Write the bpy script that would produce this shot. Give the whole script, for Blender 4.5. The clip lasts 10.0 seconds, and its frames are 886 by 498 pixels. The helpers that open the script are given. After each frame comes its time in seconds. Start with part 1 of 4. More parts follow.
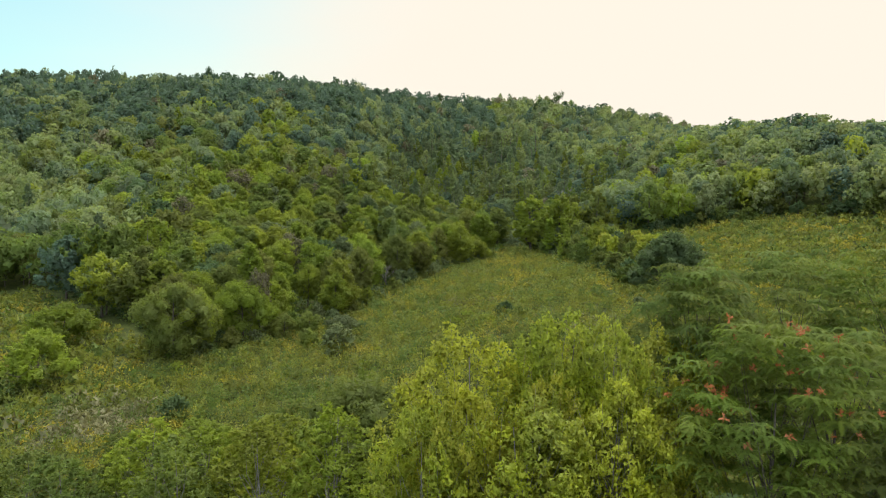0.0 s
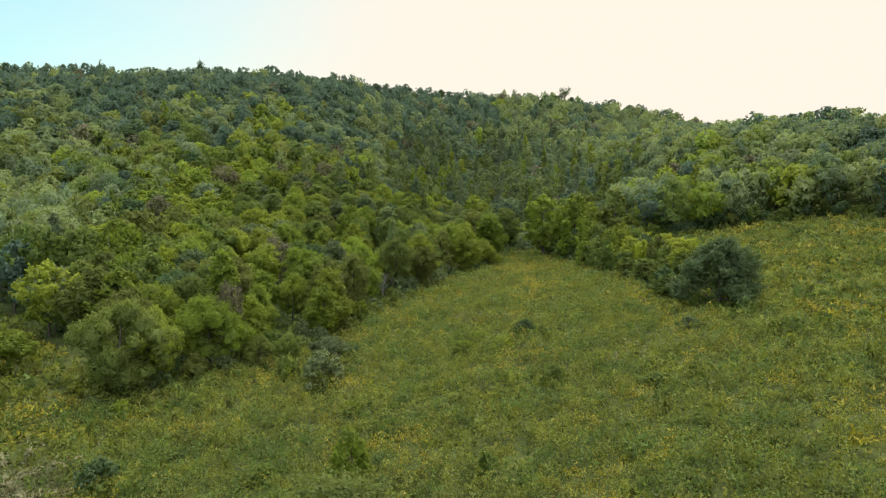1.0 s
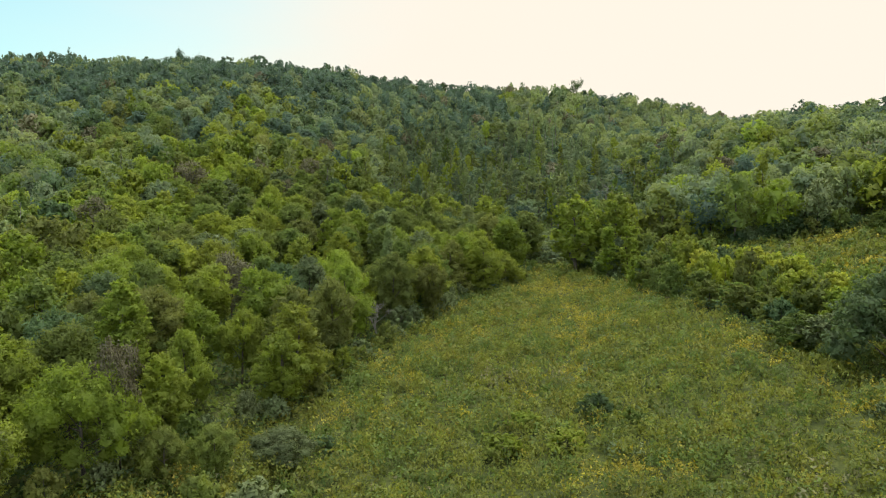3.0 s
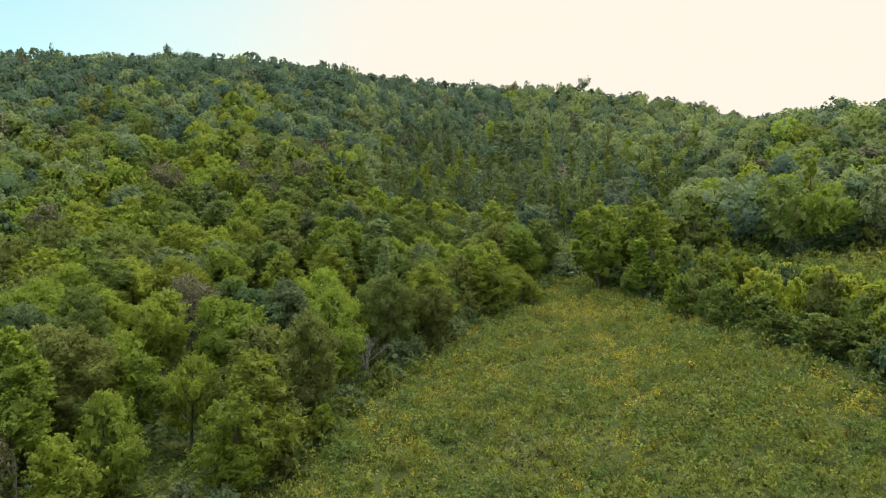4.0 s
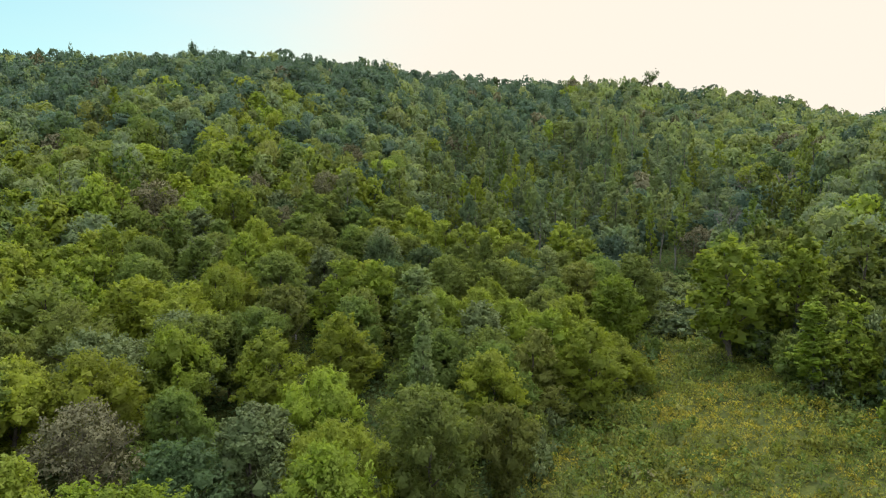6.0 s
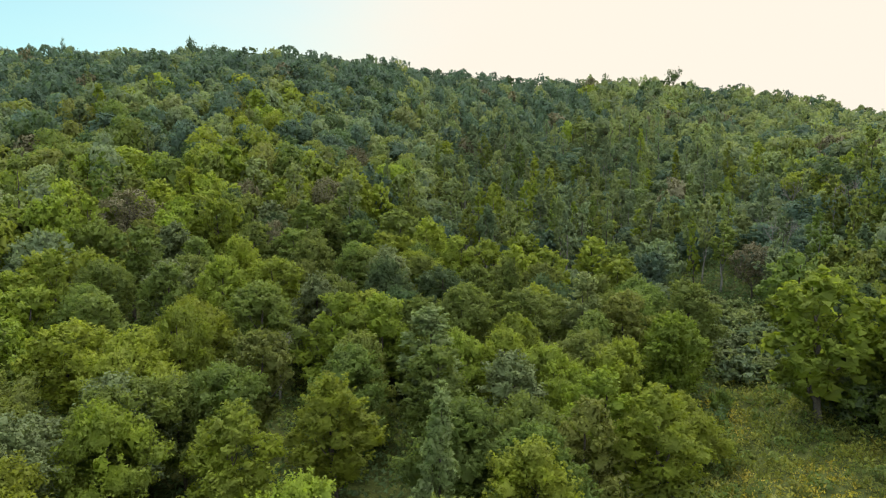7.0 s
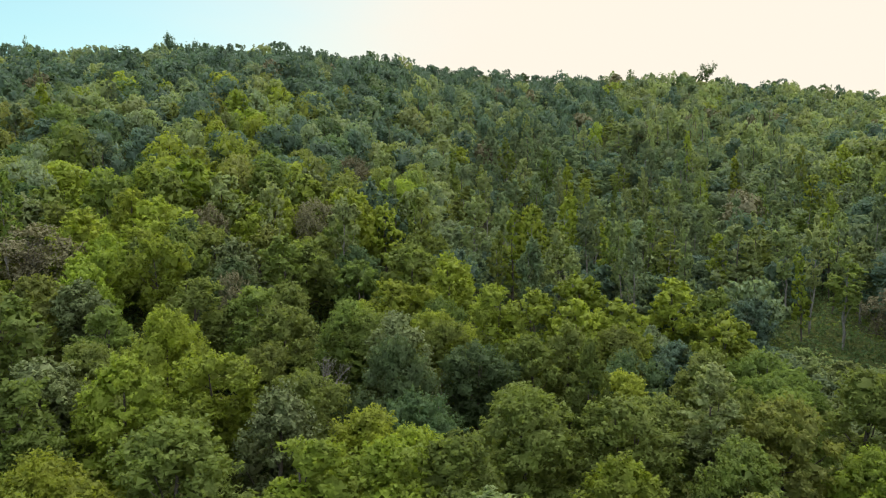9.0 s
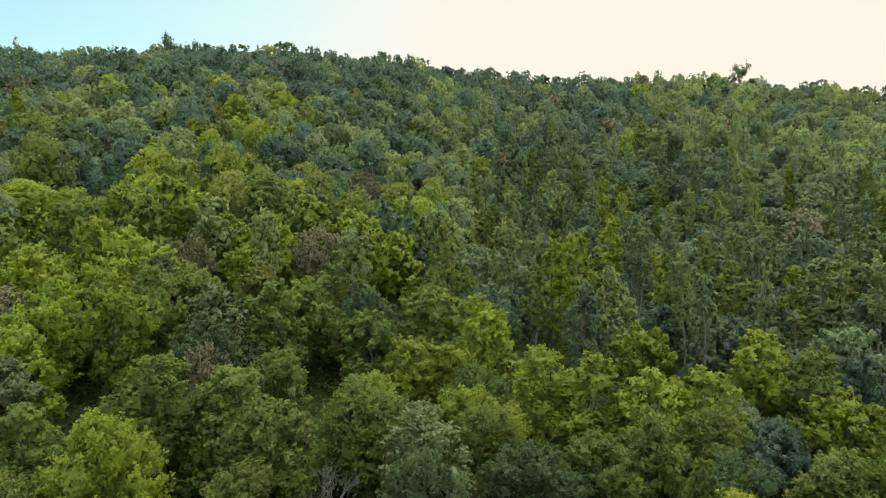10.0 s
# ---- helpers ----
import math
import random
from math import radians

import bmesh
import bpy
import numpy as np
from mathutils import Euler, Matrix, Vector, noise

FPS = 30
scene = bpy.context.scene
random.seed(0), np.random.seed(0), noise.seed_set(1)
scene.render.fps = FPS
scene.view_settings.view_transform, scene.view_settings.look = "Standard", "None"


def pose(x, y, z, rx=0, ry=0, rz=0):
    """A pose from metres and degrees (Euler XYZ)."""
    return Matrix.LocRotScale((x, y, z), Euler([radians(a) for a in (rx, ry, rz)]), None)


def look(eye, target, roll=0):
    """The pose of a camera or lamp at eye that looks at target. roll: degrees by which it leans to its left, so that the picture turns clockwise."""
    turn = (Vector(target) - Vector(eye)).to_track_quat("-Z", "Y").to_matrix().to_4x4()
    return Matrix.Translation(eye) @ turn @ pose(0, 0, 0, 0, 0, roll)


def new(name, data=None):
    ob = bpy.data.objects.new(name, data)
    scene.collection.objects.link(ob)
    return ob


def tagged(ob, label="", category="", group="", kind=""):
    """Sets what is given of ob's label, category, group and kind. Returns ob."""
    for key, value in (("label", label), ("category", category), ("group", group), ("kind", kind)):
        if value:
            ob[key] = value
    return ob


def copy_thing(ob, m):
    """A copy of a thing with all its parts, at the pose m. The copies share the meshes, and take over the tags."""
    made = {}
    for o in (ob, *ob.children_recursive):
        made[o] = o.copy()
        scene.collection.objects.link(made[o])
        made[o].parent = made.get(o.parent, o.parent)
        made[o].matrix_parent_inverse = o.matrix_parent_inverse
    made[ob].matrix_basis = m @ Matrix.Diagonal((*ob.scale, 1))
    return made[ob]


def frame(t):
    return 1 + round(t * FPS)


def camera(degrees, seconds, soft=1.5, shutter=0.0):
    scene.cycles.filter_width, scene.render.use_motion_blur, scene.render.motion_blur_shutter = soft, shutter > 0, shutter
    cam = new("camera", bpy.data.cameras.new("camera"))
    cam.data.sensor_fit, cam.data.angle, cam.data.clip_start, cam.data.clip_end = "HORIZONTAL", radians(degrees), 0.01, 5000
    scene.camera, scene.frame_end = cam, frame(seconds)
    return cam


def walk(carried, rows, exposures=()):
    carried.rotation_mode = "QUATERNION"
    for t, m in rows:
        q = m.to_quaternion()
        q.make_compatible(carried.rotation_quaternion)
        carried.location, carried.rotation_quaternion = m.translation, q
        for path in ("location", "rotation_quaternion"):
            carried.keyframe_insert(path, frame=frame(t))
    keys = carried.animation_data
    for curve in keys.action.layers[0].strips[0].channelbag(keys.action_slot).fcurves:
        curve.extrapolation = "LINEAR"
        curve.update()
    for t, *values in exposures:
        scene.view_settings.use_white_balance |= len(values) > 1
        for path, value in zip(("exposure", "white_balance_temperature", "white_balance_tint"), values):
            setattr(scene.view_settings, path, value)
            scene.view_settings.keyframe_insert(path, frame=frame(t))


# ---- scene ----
cam = camera(65.6, 10.0, 1.1)
PATH = [
    (0, (0.258, 0.186, 16.309), (0.256, 2.181, 16.178), 0.2),
    (0.5, (-0.226, 8.095, 16.265), (-0.228, 10.091, 16.134), 0.2),
    (1, (-0.619, 16.056, 16.201), (-0.622, 18.052, 16.071), 0.2),
    (1.5, (-1.105, 23.872, 16.201), (-1.108, 25.867, 16.072), 0.1),
    (2, (-1.574, 31.531, 16.258), (-1.577, 33.527, 16.129), 0.1),
    (2.5, (-2.091, 39.162, 16.215), (-2.092, 41.158, 16.089), 0.1),
    (2.7, (-2.245, 42.297, 16.277), (-2.245, 44.293, 16.151), 0.1),
    (3.8, (-3.025, 59.577, 17.372), (-3.031, 61.573, 17.243), 0.2),
    (4, (-3.208, 62.89, 17.54), (-3.209, 64.886, 17.418), 0.1),
    (4.5, (-3.443, 70.54, 18.523), (-3.448, 72.537, 18.399), 0.1),
    (5, (-3.595, 78.361, 19.672), (-3.635, 80.357, 19.548), -0.1),
    (5.5, (-4.281, 86.927, 20.999), (-4.377, 88.921, 20.875), -0.1),
    (6, (-5.335, 95.362, 22.182), (-5.47, 97.353, 22.058), -0.2),
    (6.2, (-5.879, 98.568, 22.492), (-6.02, 100.559, 22.371), -0.2),
    (7.3, (-7.927, 115.4, 24.624), (-8.094, 117.39, 24.501), -0.1),
    (7.5, (-8.33, 118.416, 24.828), (-8.499, 120.406, 24.709), -0.3),
    (8, (-9.671, 125.758, 25.771), (-9.838, 127.748, 25.651), -0.4),
    (8.5, (-11.128, 133.167, 26.746), (-11.294, 135.157, 26.629), -0.5),
    (9, (-12.65, 140.505, 27.961), (-12.819, 142.494, 27.846), -0.6),
    (9.5, (-14.341, 148.31, 29.508), (-14.521, 150.299, 29.392), -0.7),
    (10, (-16.046, 156.183, 31.465), (-16.244, 158.17, 31.352), -0.6),
]
walk(cam, [(t, look(eye, target, roll)) for t, eye, target, roll in PATH])

# ---- sky and sun ----
SUN_HEIGHT, SUN_WAY = 66.0, 5.0          # degrees above the horizon, and clockwise from straight ahead


def build_world():
    world = bpy.data.worlds.new("hazy_summer_sky")
    scene.world = world
    world.use_nodes = True
    nt = world.node_tree
    nt.nodes.clear()
    n, l = nt.nodes.new, nt.links.new
    sky = n("ShaderNodeTexSky")
    sky.sky_type, sky.sun_disc = "NISHITA", False
    sky.sun_elevation, sky.sun_rotation = radians(SUN_HEIGHT), radians(SUN_WAY)
    sky.air_density, sky.dust_density, sky.ozone_density = 1.0, 2.0, 1.0
    sky_gain = n("ShaderNodeVectorMath")
    sky_gain.operation = "SCALE"
    sky_gain.inputs["Scale"].default_value = 0.195
    clear = n("ShaderNodeVectorMath")
    clear.operation = "MULTIPLY"
    clear.inputs[1].default_value = (0.86, 1.10, 0.86)
    l(sky.outputs[0], clear.inputs[0])
    l(clear.outputs[0], sky_gain.inputs[0])
    coord = n("ShaderNodeTexCoord")
    # thin bright cloud that covers the sky towards the sun and thins out away from it
    toward = n("ShaderNodeVectorMath")
    toward.operation = "DOT_PRODUCT"
    toward.inputs[1].default_value = (math.sin(radians(62)), math.cos(radians(62)), -0.25)
    l(coord.outputs["Generated"], toward.inputs[0])
    veil = n("ShaderNodeTexNoise")
    veil.inputs["Scale"].default_value, veil.inputs["Detail"].default_value = 2.2, 5.0
    stretch = n("ShaderNodeMapping")
    stretch.inputs["Scale"].default_value = (1.0, 1.0, 3.5)
    l(coord.outputs["Generated"], stretch.inputs[0])
    l(stretch.outputs[0], veil.inputs["Vector"])
    mix_in = n("ShaderNodeMath")
    mix_in.operation = "MULTIPLY_ADD"
    mix_in.inputs[1].default_value = 0.30
    l(veil.outputs[0], mix_in.inputs[0])
    l(toward.outputs["Value"], mix_in.inputs[2])
    cover = n("ShaderNodeMapRange")
    cover.interpolation_type = "SMOOTHSTEP"
    for key, v in (("From Min", -0.10), ("From Max", 0.60), ("To Min", 0.0), ("To Max", 1.0)):
        cover.inputs[key].default_value = v
    # the cloud is denser and brighter high up
    split = n("ShaderNodeSeparateXYZ")
    l(coord.outputs["Generated"], split.inputs[0])
    high = n("ShaderNodeMapRange")
    high.interpolation_type = "SMOOTHSTEP"
    for key, v in (("From Min", 0.30), ("From Max", 0.90), ("To Min", 0.0), ("To Max", 1.0)):
        high.inputs[key].default_value = v
    l(split.outputs["Z"], high.inputs["Value"])
    rear = n("ShaderNodeMapRange")         # and behind the camera, unseen, added to light the sides that face it
    rear.interpolation_type = "SMOOTHSTEP"
    for key, v in (("From Min", 0.15), ("From Max", -0.70), ("To Min", 0.0), ("To Max", 1.0)):
        rear.inputs[key].default_value = v
    l(split.outputs["Y"], rear.inputs["Value"])
    thick = n("ShaderNodeMath")
    thick.operation = "MAXIMUM"
    l(high.outputs[0], thick.inputs[0])
    l(rear.outputs[0], thick.inputs[1])
    more = n("ShaderNodeMath")
    more.operation = "ADD"
    l(mix_in.outputs[0], more.inputs[0])
    l(thick.outputs[0], more.inputs[1])
    l(more.outputs[0], cover.inputs["Value"])
    cloud = n("ShaderNodeMix")
    cloud.data_type = "RGBA"
    cloud.inputs["A"].default_value, cloud.inputs["B"].default_value = (1.02, 0.93, 0.80, 1), (1.62, 1.76, 1.86, 1)
    l(thick.outputs[0], cloud.inputs["Factor"])
    mix = n("ShaderNodeMix")
    mix.data_type = "RGBA"
    l(cloud.outputs["Result"], mix.inputs["B"])
    l(cover.outputs[0], mix.inputs["Factor"])
    l(sky_gain.outputs[0], mix.inputs["A"])
    back = n("ShaderNodeBackground")
    back.inputs["Strength"].default_value = 1.0
    l(mix.outputs["Result"], back.inputs["Color"])
    out = n("ShaderNodeOutputWorld")
    l(back.outputs[0], out.inputs[0])


build_world()
sun = new("sun", bpy.data.lights.new("sun", "SUN"))
sun.data.energy, sun.data.angle, sun.data.color = 2.5, radians(30), (1.0, 0.93, 0.80)
sun.matrix_basis = look((0, 0, 0), (-math.sin(radians(SUN_WAY)) * math.cos(radians(SUN_HEIGHT)),
                                    -math.cos(radians(SUN_WAY)) * math.cos(radians(SUN_HEIGHT)), -math.sin(radians(SUN_HEIGHT))))
scene.view_settings.exposure = 0.0


# ---- materials ----
def foliage(name, colour, spread=0.35, glow=0.35, yellow=0.5):
    """Leaves: varied from plant to plant, in patches and from leaf to leaf; light passes through them in part."""
    m = bpy.data.materials.new(name)
    m.use_nodes = True
    nt = m.node_tree
    nt.nodes.clear()
    n, l = nt.nodes.new, nt.links.new
    info, geo, tint = n("ShaderNodeObjectInfo"), n("ShaderNodeNewGeometry"), n("ShaderNodeAttribute")
    tint.attribute_name = "tint"
    plant = n("ShaderNodeMath")            # one number a plant
    plant.operation = "ADD"
    l(info.outputs["Random"], plant.inputs[0])
    l(tint.outputs["Fac"], plant.inputs[1])
    wrap = n("ShaderNodeMath")
    wrap.operation = "FRACT"
    l(plant.outputs[0], wrap.inputs[0])
    patch = n("ShaderNodeTexNoise")
    patch.inputs["Scale"].default_value, patch.inputs["Detail"].default_value = 0.55, 3.0
    l(geo.outputs["Position"], patch.inputs["Vector"])
    hue = n("ShaderNodeMapRange")
    hue.inputs["To Min"].default_value, hue.inputs["To Max"].default_value = 0.5 + 0.035 * yellow, 0.5 - 0.04 * yellow
    l(wrap.outputs[0], hue.inputs["Value"])
    sat = n("ShaderNodeMapRange")
    sat.inputs["To Min"].default_value, sat.inputs["To Max"].default_value = 0.82, 1.12
    l(patch.outputs[0], sat.inputs["Value"])
    # brightness: plant, patch and leaf together
    v1 = n("ShaderNodeMath")
    v1.operation = "MULTIPLY_ADD"
    v1.inputs[1].default_value, v1.inputs[2].default_value = 7.31, 0.0
    l(wrap.outputs[0], v1.inputs[0])
    v2 = n("ShaderNodeMath")
    v2.operation = "FRACT"
    l(v1.outputs[0], v2.inputs[0])
    v3 = n("ShaderNodeMath")
    v3.operation = "MULTIPLY_ADD"
    v3.inputs[1].default_value = 0.25
    l(geo.outputs["Random Per Island"], v3.inputs[0])
    l(v2.outputs[0], v3.inputs[2])
    v4 = n("ShaderNodeMath")
    v4.operation = "ADD"
    l(v3.outputs[0], v4.inputs[0])
    l(patch.outputs[0], v4.inputs[1])
    val = n("ShaderNodeMapRange")
    for key, v in (("From Min", 0.35), ("From Max", 1.9), ("To Min", 1 - spread), ("To Max", 1 + spread)):
        val.inputs[key].default_value = v
    l(v4.outputs[0], val.inputs["Value"])
    hsv = n("ShaderNodeHueSaturation")
    hsv.inputs["Color"].default_value = (*colour, 1)
    l(hue.outputs[0], hsv.inputs["Hue"])
    l(sat.outputs[0], hsv.inputs["Saturation"])
    l(val.outputs[0], hsv.inputs["Value"])
    face = n("ShaderNodeBsdfPrincipled")
    face.inputs["Roughness"].default_value, face.inputs["Specular IOR Level"].default_value = 0.62, 0.15
    l(hsv.outputs[0], face.inputs["Base Color"])
    thin = n("ShaderNodeBsdfTranslucent")
    warm = n("ShaderNodeMix")
    warm.data_type, warm.blend_type = "RGBA", "MULTIPLY"
    warm.inputs["Factor"].default_value = 1.0
    warm.inputs["B"].default_value = (1.14, 1.15, 0.78, 1)
    l(hsv.outputs[0], warm.inputs["A"])
    l(warm.outputs["Result"], thin.inputs["Color"])
    mix = n("ShaderNodeMixShader")
    mix.inputs[0].default_value = glow
    l(face.outputs[0], mix.inputs[1])
    l(thin.outputs[0], mix.inputs[2])
    out = n("ShaderNodeOutputMaterial")
    l(mix.outputs[0], out.inputs[0])
    return m


def rough_surface(name, low, high, scale, bump=0.3, fine=8.0):
    """Bark and soil: two tones in patches with fine grain over them, and relief."""
    m = bpy.data.materials.new(name)
    m.use_nodes = True
    nt = m.node_tree
    n, l = nt.nodes.new, nt.links.new
    b = nt.nodes["Principled BSDF"]
    b.inputs["Roughness"].default_value, b.inputs["Specular IOR Level"].default_value = 0.9, 0.15
    geo = n("ShaderNodeNewGeometry")
    big, small = n("ShaderNodeTexNoise"), n("ShaderNodeTexNoise")
    for t, s in ((big, scale), (small, scale * fine)):
        t.inputs["Scale"].default_value, t.inputs["Detail"].default_value = s, 4.0
        l(geo.outputs["Position"], t.inputs["Vector"])
    both = n("ShaderNodeMath")
    both.operation = "MULTIPLY"
    l(big.outputs[0], both.inputs[0])
    l(small.outputs[0], both.inputs[1])
    spread = n("ShaderNodeMapRange")
    spread.inputs["From Min"].default_value, spread.inputs["From Max"].default_value = 0.1, 0.42
    l(both.outputs[0], spread.inputs["Value"])
    mix = n("ShaderNodeMix")
    mix.data_type = "RGBA"
    mix.inputs["A"].default_value, mix.inputs["B"].default_value = (*low, 1), (*high, 1)
    l(spread.outputs[0], mix.inputs["Factor"])
    l(mix.outputs["Result"], b.inputs["Base Color"])
    relief = n("ShaderNodeBump")
    relief.inputs["Strength"].default_value = bump
    l(both.outputs[0], relief.inputs["Height"])
    l(relief.outputs[0], b.inputs["Normal"])
    return m


LEAF = {
    "lime": foliage("yellow_green_leaves", (0.254, 0.316, 0.040), 0.30, 0.54, 0.35),
    "mid": foliage("mid_green_leaves", (0.182, 0.236, 0.054), 0.30, 0.55, 0.45),
    "dark": foliage("deep_green_leaves", (0.108, 0.166, 0.070), 0.30, 0.52, 0.4),
    # deep green with extra blue, which stands for haze on the high slope
    "blue": foliage("haze_blue_green_leaves", (0.106, 0.168, 0.116), 0.26, 0.50, 0.30),
    "grey": foliage("silvery_green_leaves", (0.160, 0.202, 0.082), 0.30, 0.34, 0.25),
    "olive": foliage("olive_leaves", (0.190, 0.222, 0.054), 0.30, 0.54, 0.35),
    # the next two are leaf greens paled and greyed, distance haze put into colour
    "sage": foliage("haze_pale_leaves", (0.252, 0.306, 0.124), 0.26, 0.54, 0.35),
    "ash": foliage("haze_grey_green_leaves", (0.184, 0.244, 0.130), 0.28, 0.54, 0.35),
    "rust": foliage("withering_brown_leaves", (0.165, 0.155, 0.085), 0.28, 0.25, 0.3),
    "weed": foliage("field_weed_leaves", (0.228, 0.244, 0.042), 0.36, 0.42, 0.45),
    "straw": foliage("dry_pale_grass", (0.25, 0.235, 0.12), 0.25, 0.30, 0.3),
    "golden": foliage("goldenrod_flowers", (0.370, 0.312, 0.034), 0.30, 0.30, 0.2),
    "gold_lime": foliage("yellowish_young_leaves", (0.360, 0.400, 0.050), 0.24, 0.58, 0.35),
    "silk": foliage("feathery_green_leaves", (0.170, 0.232, 0.034), 0.25, 0.45, 0.3),
    "herb": foliage("fresh_green_herbs", (0.140, 0.196, 0.044), 0.30, 0.42, 0.3),
    "pod": foliage("orange_red_seed_pods", (0.42, 0.15, 0.06), 0.30, 0.25, 0.1),
}
BARK = rough_surface("grey_brown_bark", (0.055, 0.045, 0.035), (0.16, 0.14, 0.115), 1.6)
PALE_BARK = rough_surface("weathered_grey_wood", (0.15, 0.14, 0.125), (0.30, 0.28, 0.25), 1.6)
SOIL = rough_surface("weedy_ground", (0.028, 0.040, 0.012), (0.120, 0.136, 0.032), 0.8, 0.8, 7.0)


# ---- the lie of the land ----
def soft_ramp(u, s):
    return s * np.logaddexp(0, u / s)


SLOPES = [(-0.91, 0.41, 61, 5, 0.1535), (-0.91, 0.41, 95, 15, 0.2255), (-0.91, 0.41, 170, 25, 0.3425), (-0.3, 0.95, 200, 15, 0.0733), (0, 1, 240, 20, -0.2893), (0, 1, 320, 25, 0.1318), (0.5, 0.87, 182, 8, 0.0352), (0.8, 0.6, 160, 12, 0.1829), (0.9, 0.4, 125, 12, 0.2511), (1, 0, 30, 8, -0.0723), (1, 0, 75, 15, -0.1931), (-1, 0, 0, 15, 0.2131), (-1, 0, 60, 20, -0.6648), (-0.4, 0.92, 350, 30, -0.3771), (0.2, 0.98, 290, 20, 0.1172), (-0.6, 0.8, 230, 20, 0.5608), (-0.8, 0.6, 180, 20, -0.2776), (0.75, 0.66, 165, 8, -0.0459), (0.3, 0.95, 300, 15, -0.1776)]
LEVEL = (-3.4930, 0.19751, 0.01224)
SPUR = (-0.6534, 0.4169)                # how the spur falls away on its far side


def land(x, y):
    """Height of the ground: a field in a hollow, a long wooded hill behind and to one side, a lower spur on the other."""
    x, y = np.asarray(x, float), np.asarray(y, float)
    crest = 372 + 70 * np.exp(-((x - 10) / 120) ** 2) + 25 / (1 + np.exp(-(x - 40) / 30))
    y = np.where(y > crest - 15, crest - 15 + 15 * np.tanh((y - crest + 15) / 25) - 0.5 * soft_ramp(y - crest - 20, 12), y)
    x = np.where(x < -200, -200 + 0.3 * (x + 200), x)
    z = LEVEL[0] + LEVEL[1] * x + LEVEL[2] * y
    for a, b, d, s, gain in SLOPES:
        z = z + gain * soft_ramp(a * x + b * y - d, s)
    fall = soft_ramp(x - 124, 6)
    z = z + fall * (SPUR[0] + SPUR[1] / (1 + np.exp(-(y - 385) / 12)))
    return soft_ramp(z + 30, 5) - 30


def surface(x, y):
    """The ground with its low humps."""
    return land(x, y) + 0.16 * wave_noise(x, y, 11, 5)


def height(x, y):
    return float(land(x, y))


# ---- meshes ----
def make_mesh(name, verts, tris, materials, slots=None, tint=None, smooth=False, normals=None):
    me = bpy.data.meshes.new(name)
    verts, tris = np.asarray(verts, np.float32), np.asarray(tris, np.int32)
    me.vertices.add(len(verts))
    me.vertices.foreach_set("co", verts.ravel())
    me.loops.add(tris.size)
    me.loops.foreach_set("vertex_index", tris.ravel())
    me.polygons.add(len(tris))
    me.polygons.foreach_set("loop_start", np.arange(0, tris.size, tris.shape[1], dtype=np.int32))
    if slots is not None:
        me.polygons.foreach_set("material_index", np.asarray(slots, np.int32))
    me.polygons.foreach_set("use_smooth", np.full(len(tris), smooth))
    if tint is not None:
        me.attributes.new("tint", "FLOAT", "POINT").data.foreach_set("value", np.asarray(tint, np.float32))
    for m in materials:
        me.materials.append(m)
    me.update(calc_edges=True)
    if normals is not None:                # leaves share the soft shading of the clump that they belong to
        me.polygons.foreach_set("use_smooth", np.full(len(tris), True))
        me.attributes.new("custom_normal", "FLOAT_VECTOR", "POINT").data.foreach_set("vector", np.asarray(normals, np.float32).ravel())
        me.update()
    return me


def part(name, mesh, parent, label=""):
    ob = new(name, mesh)
    ob.parent = parent
    return tagged(ob, label)


def unit(v):
    return v / np.maximum(np.linalg.norm(v, axis=-1, keepdims=True), 1e-9)


def leaf_tris(rng, centre, normal, size, long=1.5, upright=0.0):
    """A three-cornered spray of leaves at each centre, facing along its normal; upright ones point to the sky."""
    n = len(centre)
    side = unit(np.cross(normal, rng.normal(size=(n, 3)) * (1 - upright) + np.array([0, 0, upright])))
    up = np.cross(normal, side)
    turned = np.where((up[:, 2:3] < 0) & (upright > 0), -1.0, 1.0)
    up, side = up * turned, side * turned
    s = (size * rng.uniform(0.6, 1.4, n))[:, None]
    a = centre + up * s * 0.6 * long
    b = centre - up * s * 0.4 * long + side * s * 0.6
    c = centre - up * s * 0.4 * long - side * s * 0.6
    return np.stack([a, c, b], 1).reshape(-1, 3), np.arange(3 * n).reshape(-1, 3)


def tube(points, radii, sides=5):
    """A tapered round stem along the points."""
    p = np.asarray(points, float)
    d = unit(np.gradient(p, axis=0))
    ref = np.where(np.abs(d[:, 2:3]) > 0.9, [[1.0, 0, 0]], [[0, 0, 1.0]])
    u = unit(np.cross(d, ref))
    w = np.cross(d, u)
    ang = np.linspace(0, 2 * np.pi, sides, endpoint=False)
    ring = u[:, None] * np.cos(ang)[None, :, None] + w[:, None] * np.sin(ang)[None, :, None]
    v = (p[:, None] + ring * np.asarray(radii)[:, None, None]).reshape(-1, 3)
    f = []
    for i in range(len(p) - 1):
        for j in range(sides):
            a, b = i * sides + j, i * sides + (j + 1) % sides
            f += [(a, b, b + sides), (a, b + sides, a + sides)]
    return v, np.array(f)


def join(pieces):
    vs, fs, k = [], [], 0
    for v, f in pieces:
        vs.append(v)
        fs.append(f + k)
        k += len(v)
    return np.concatenate(vs), np.concatenate(fs)


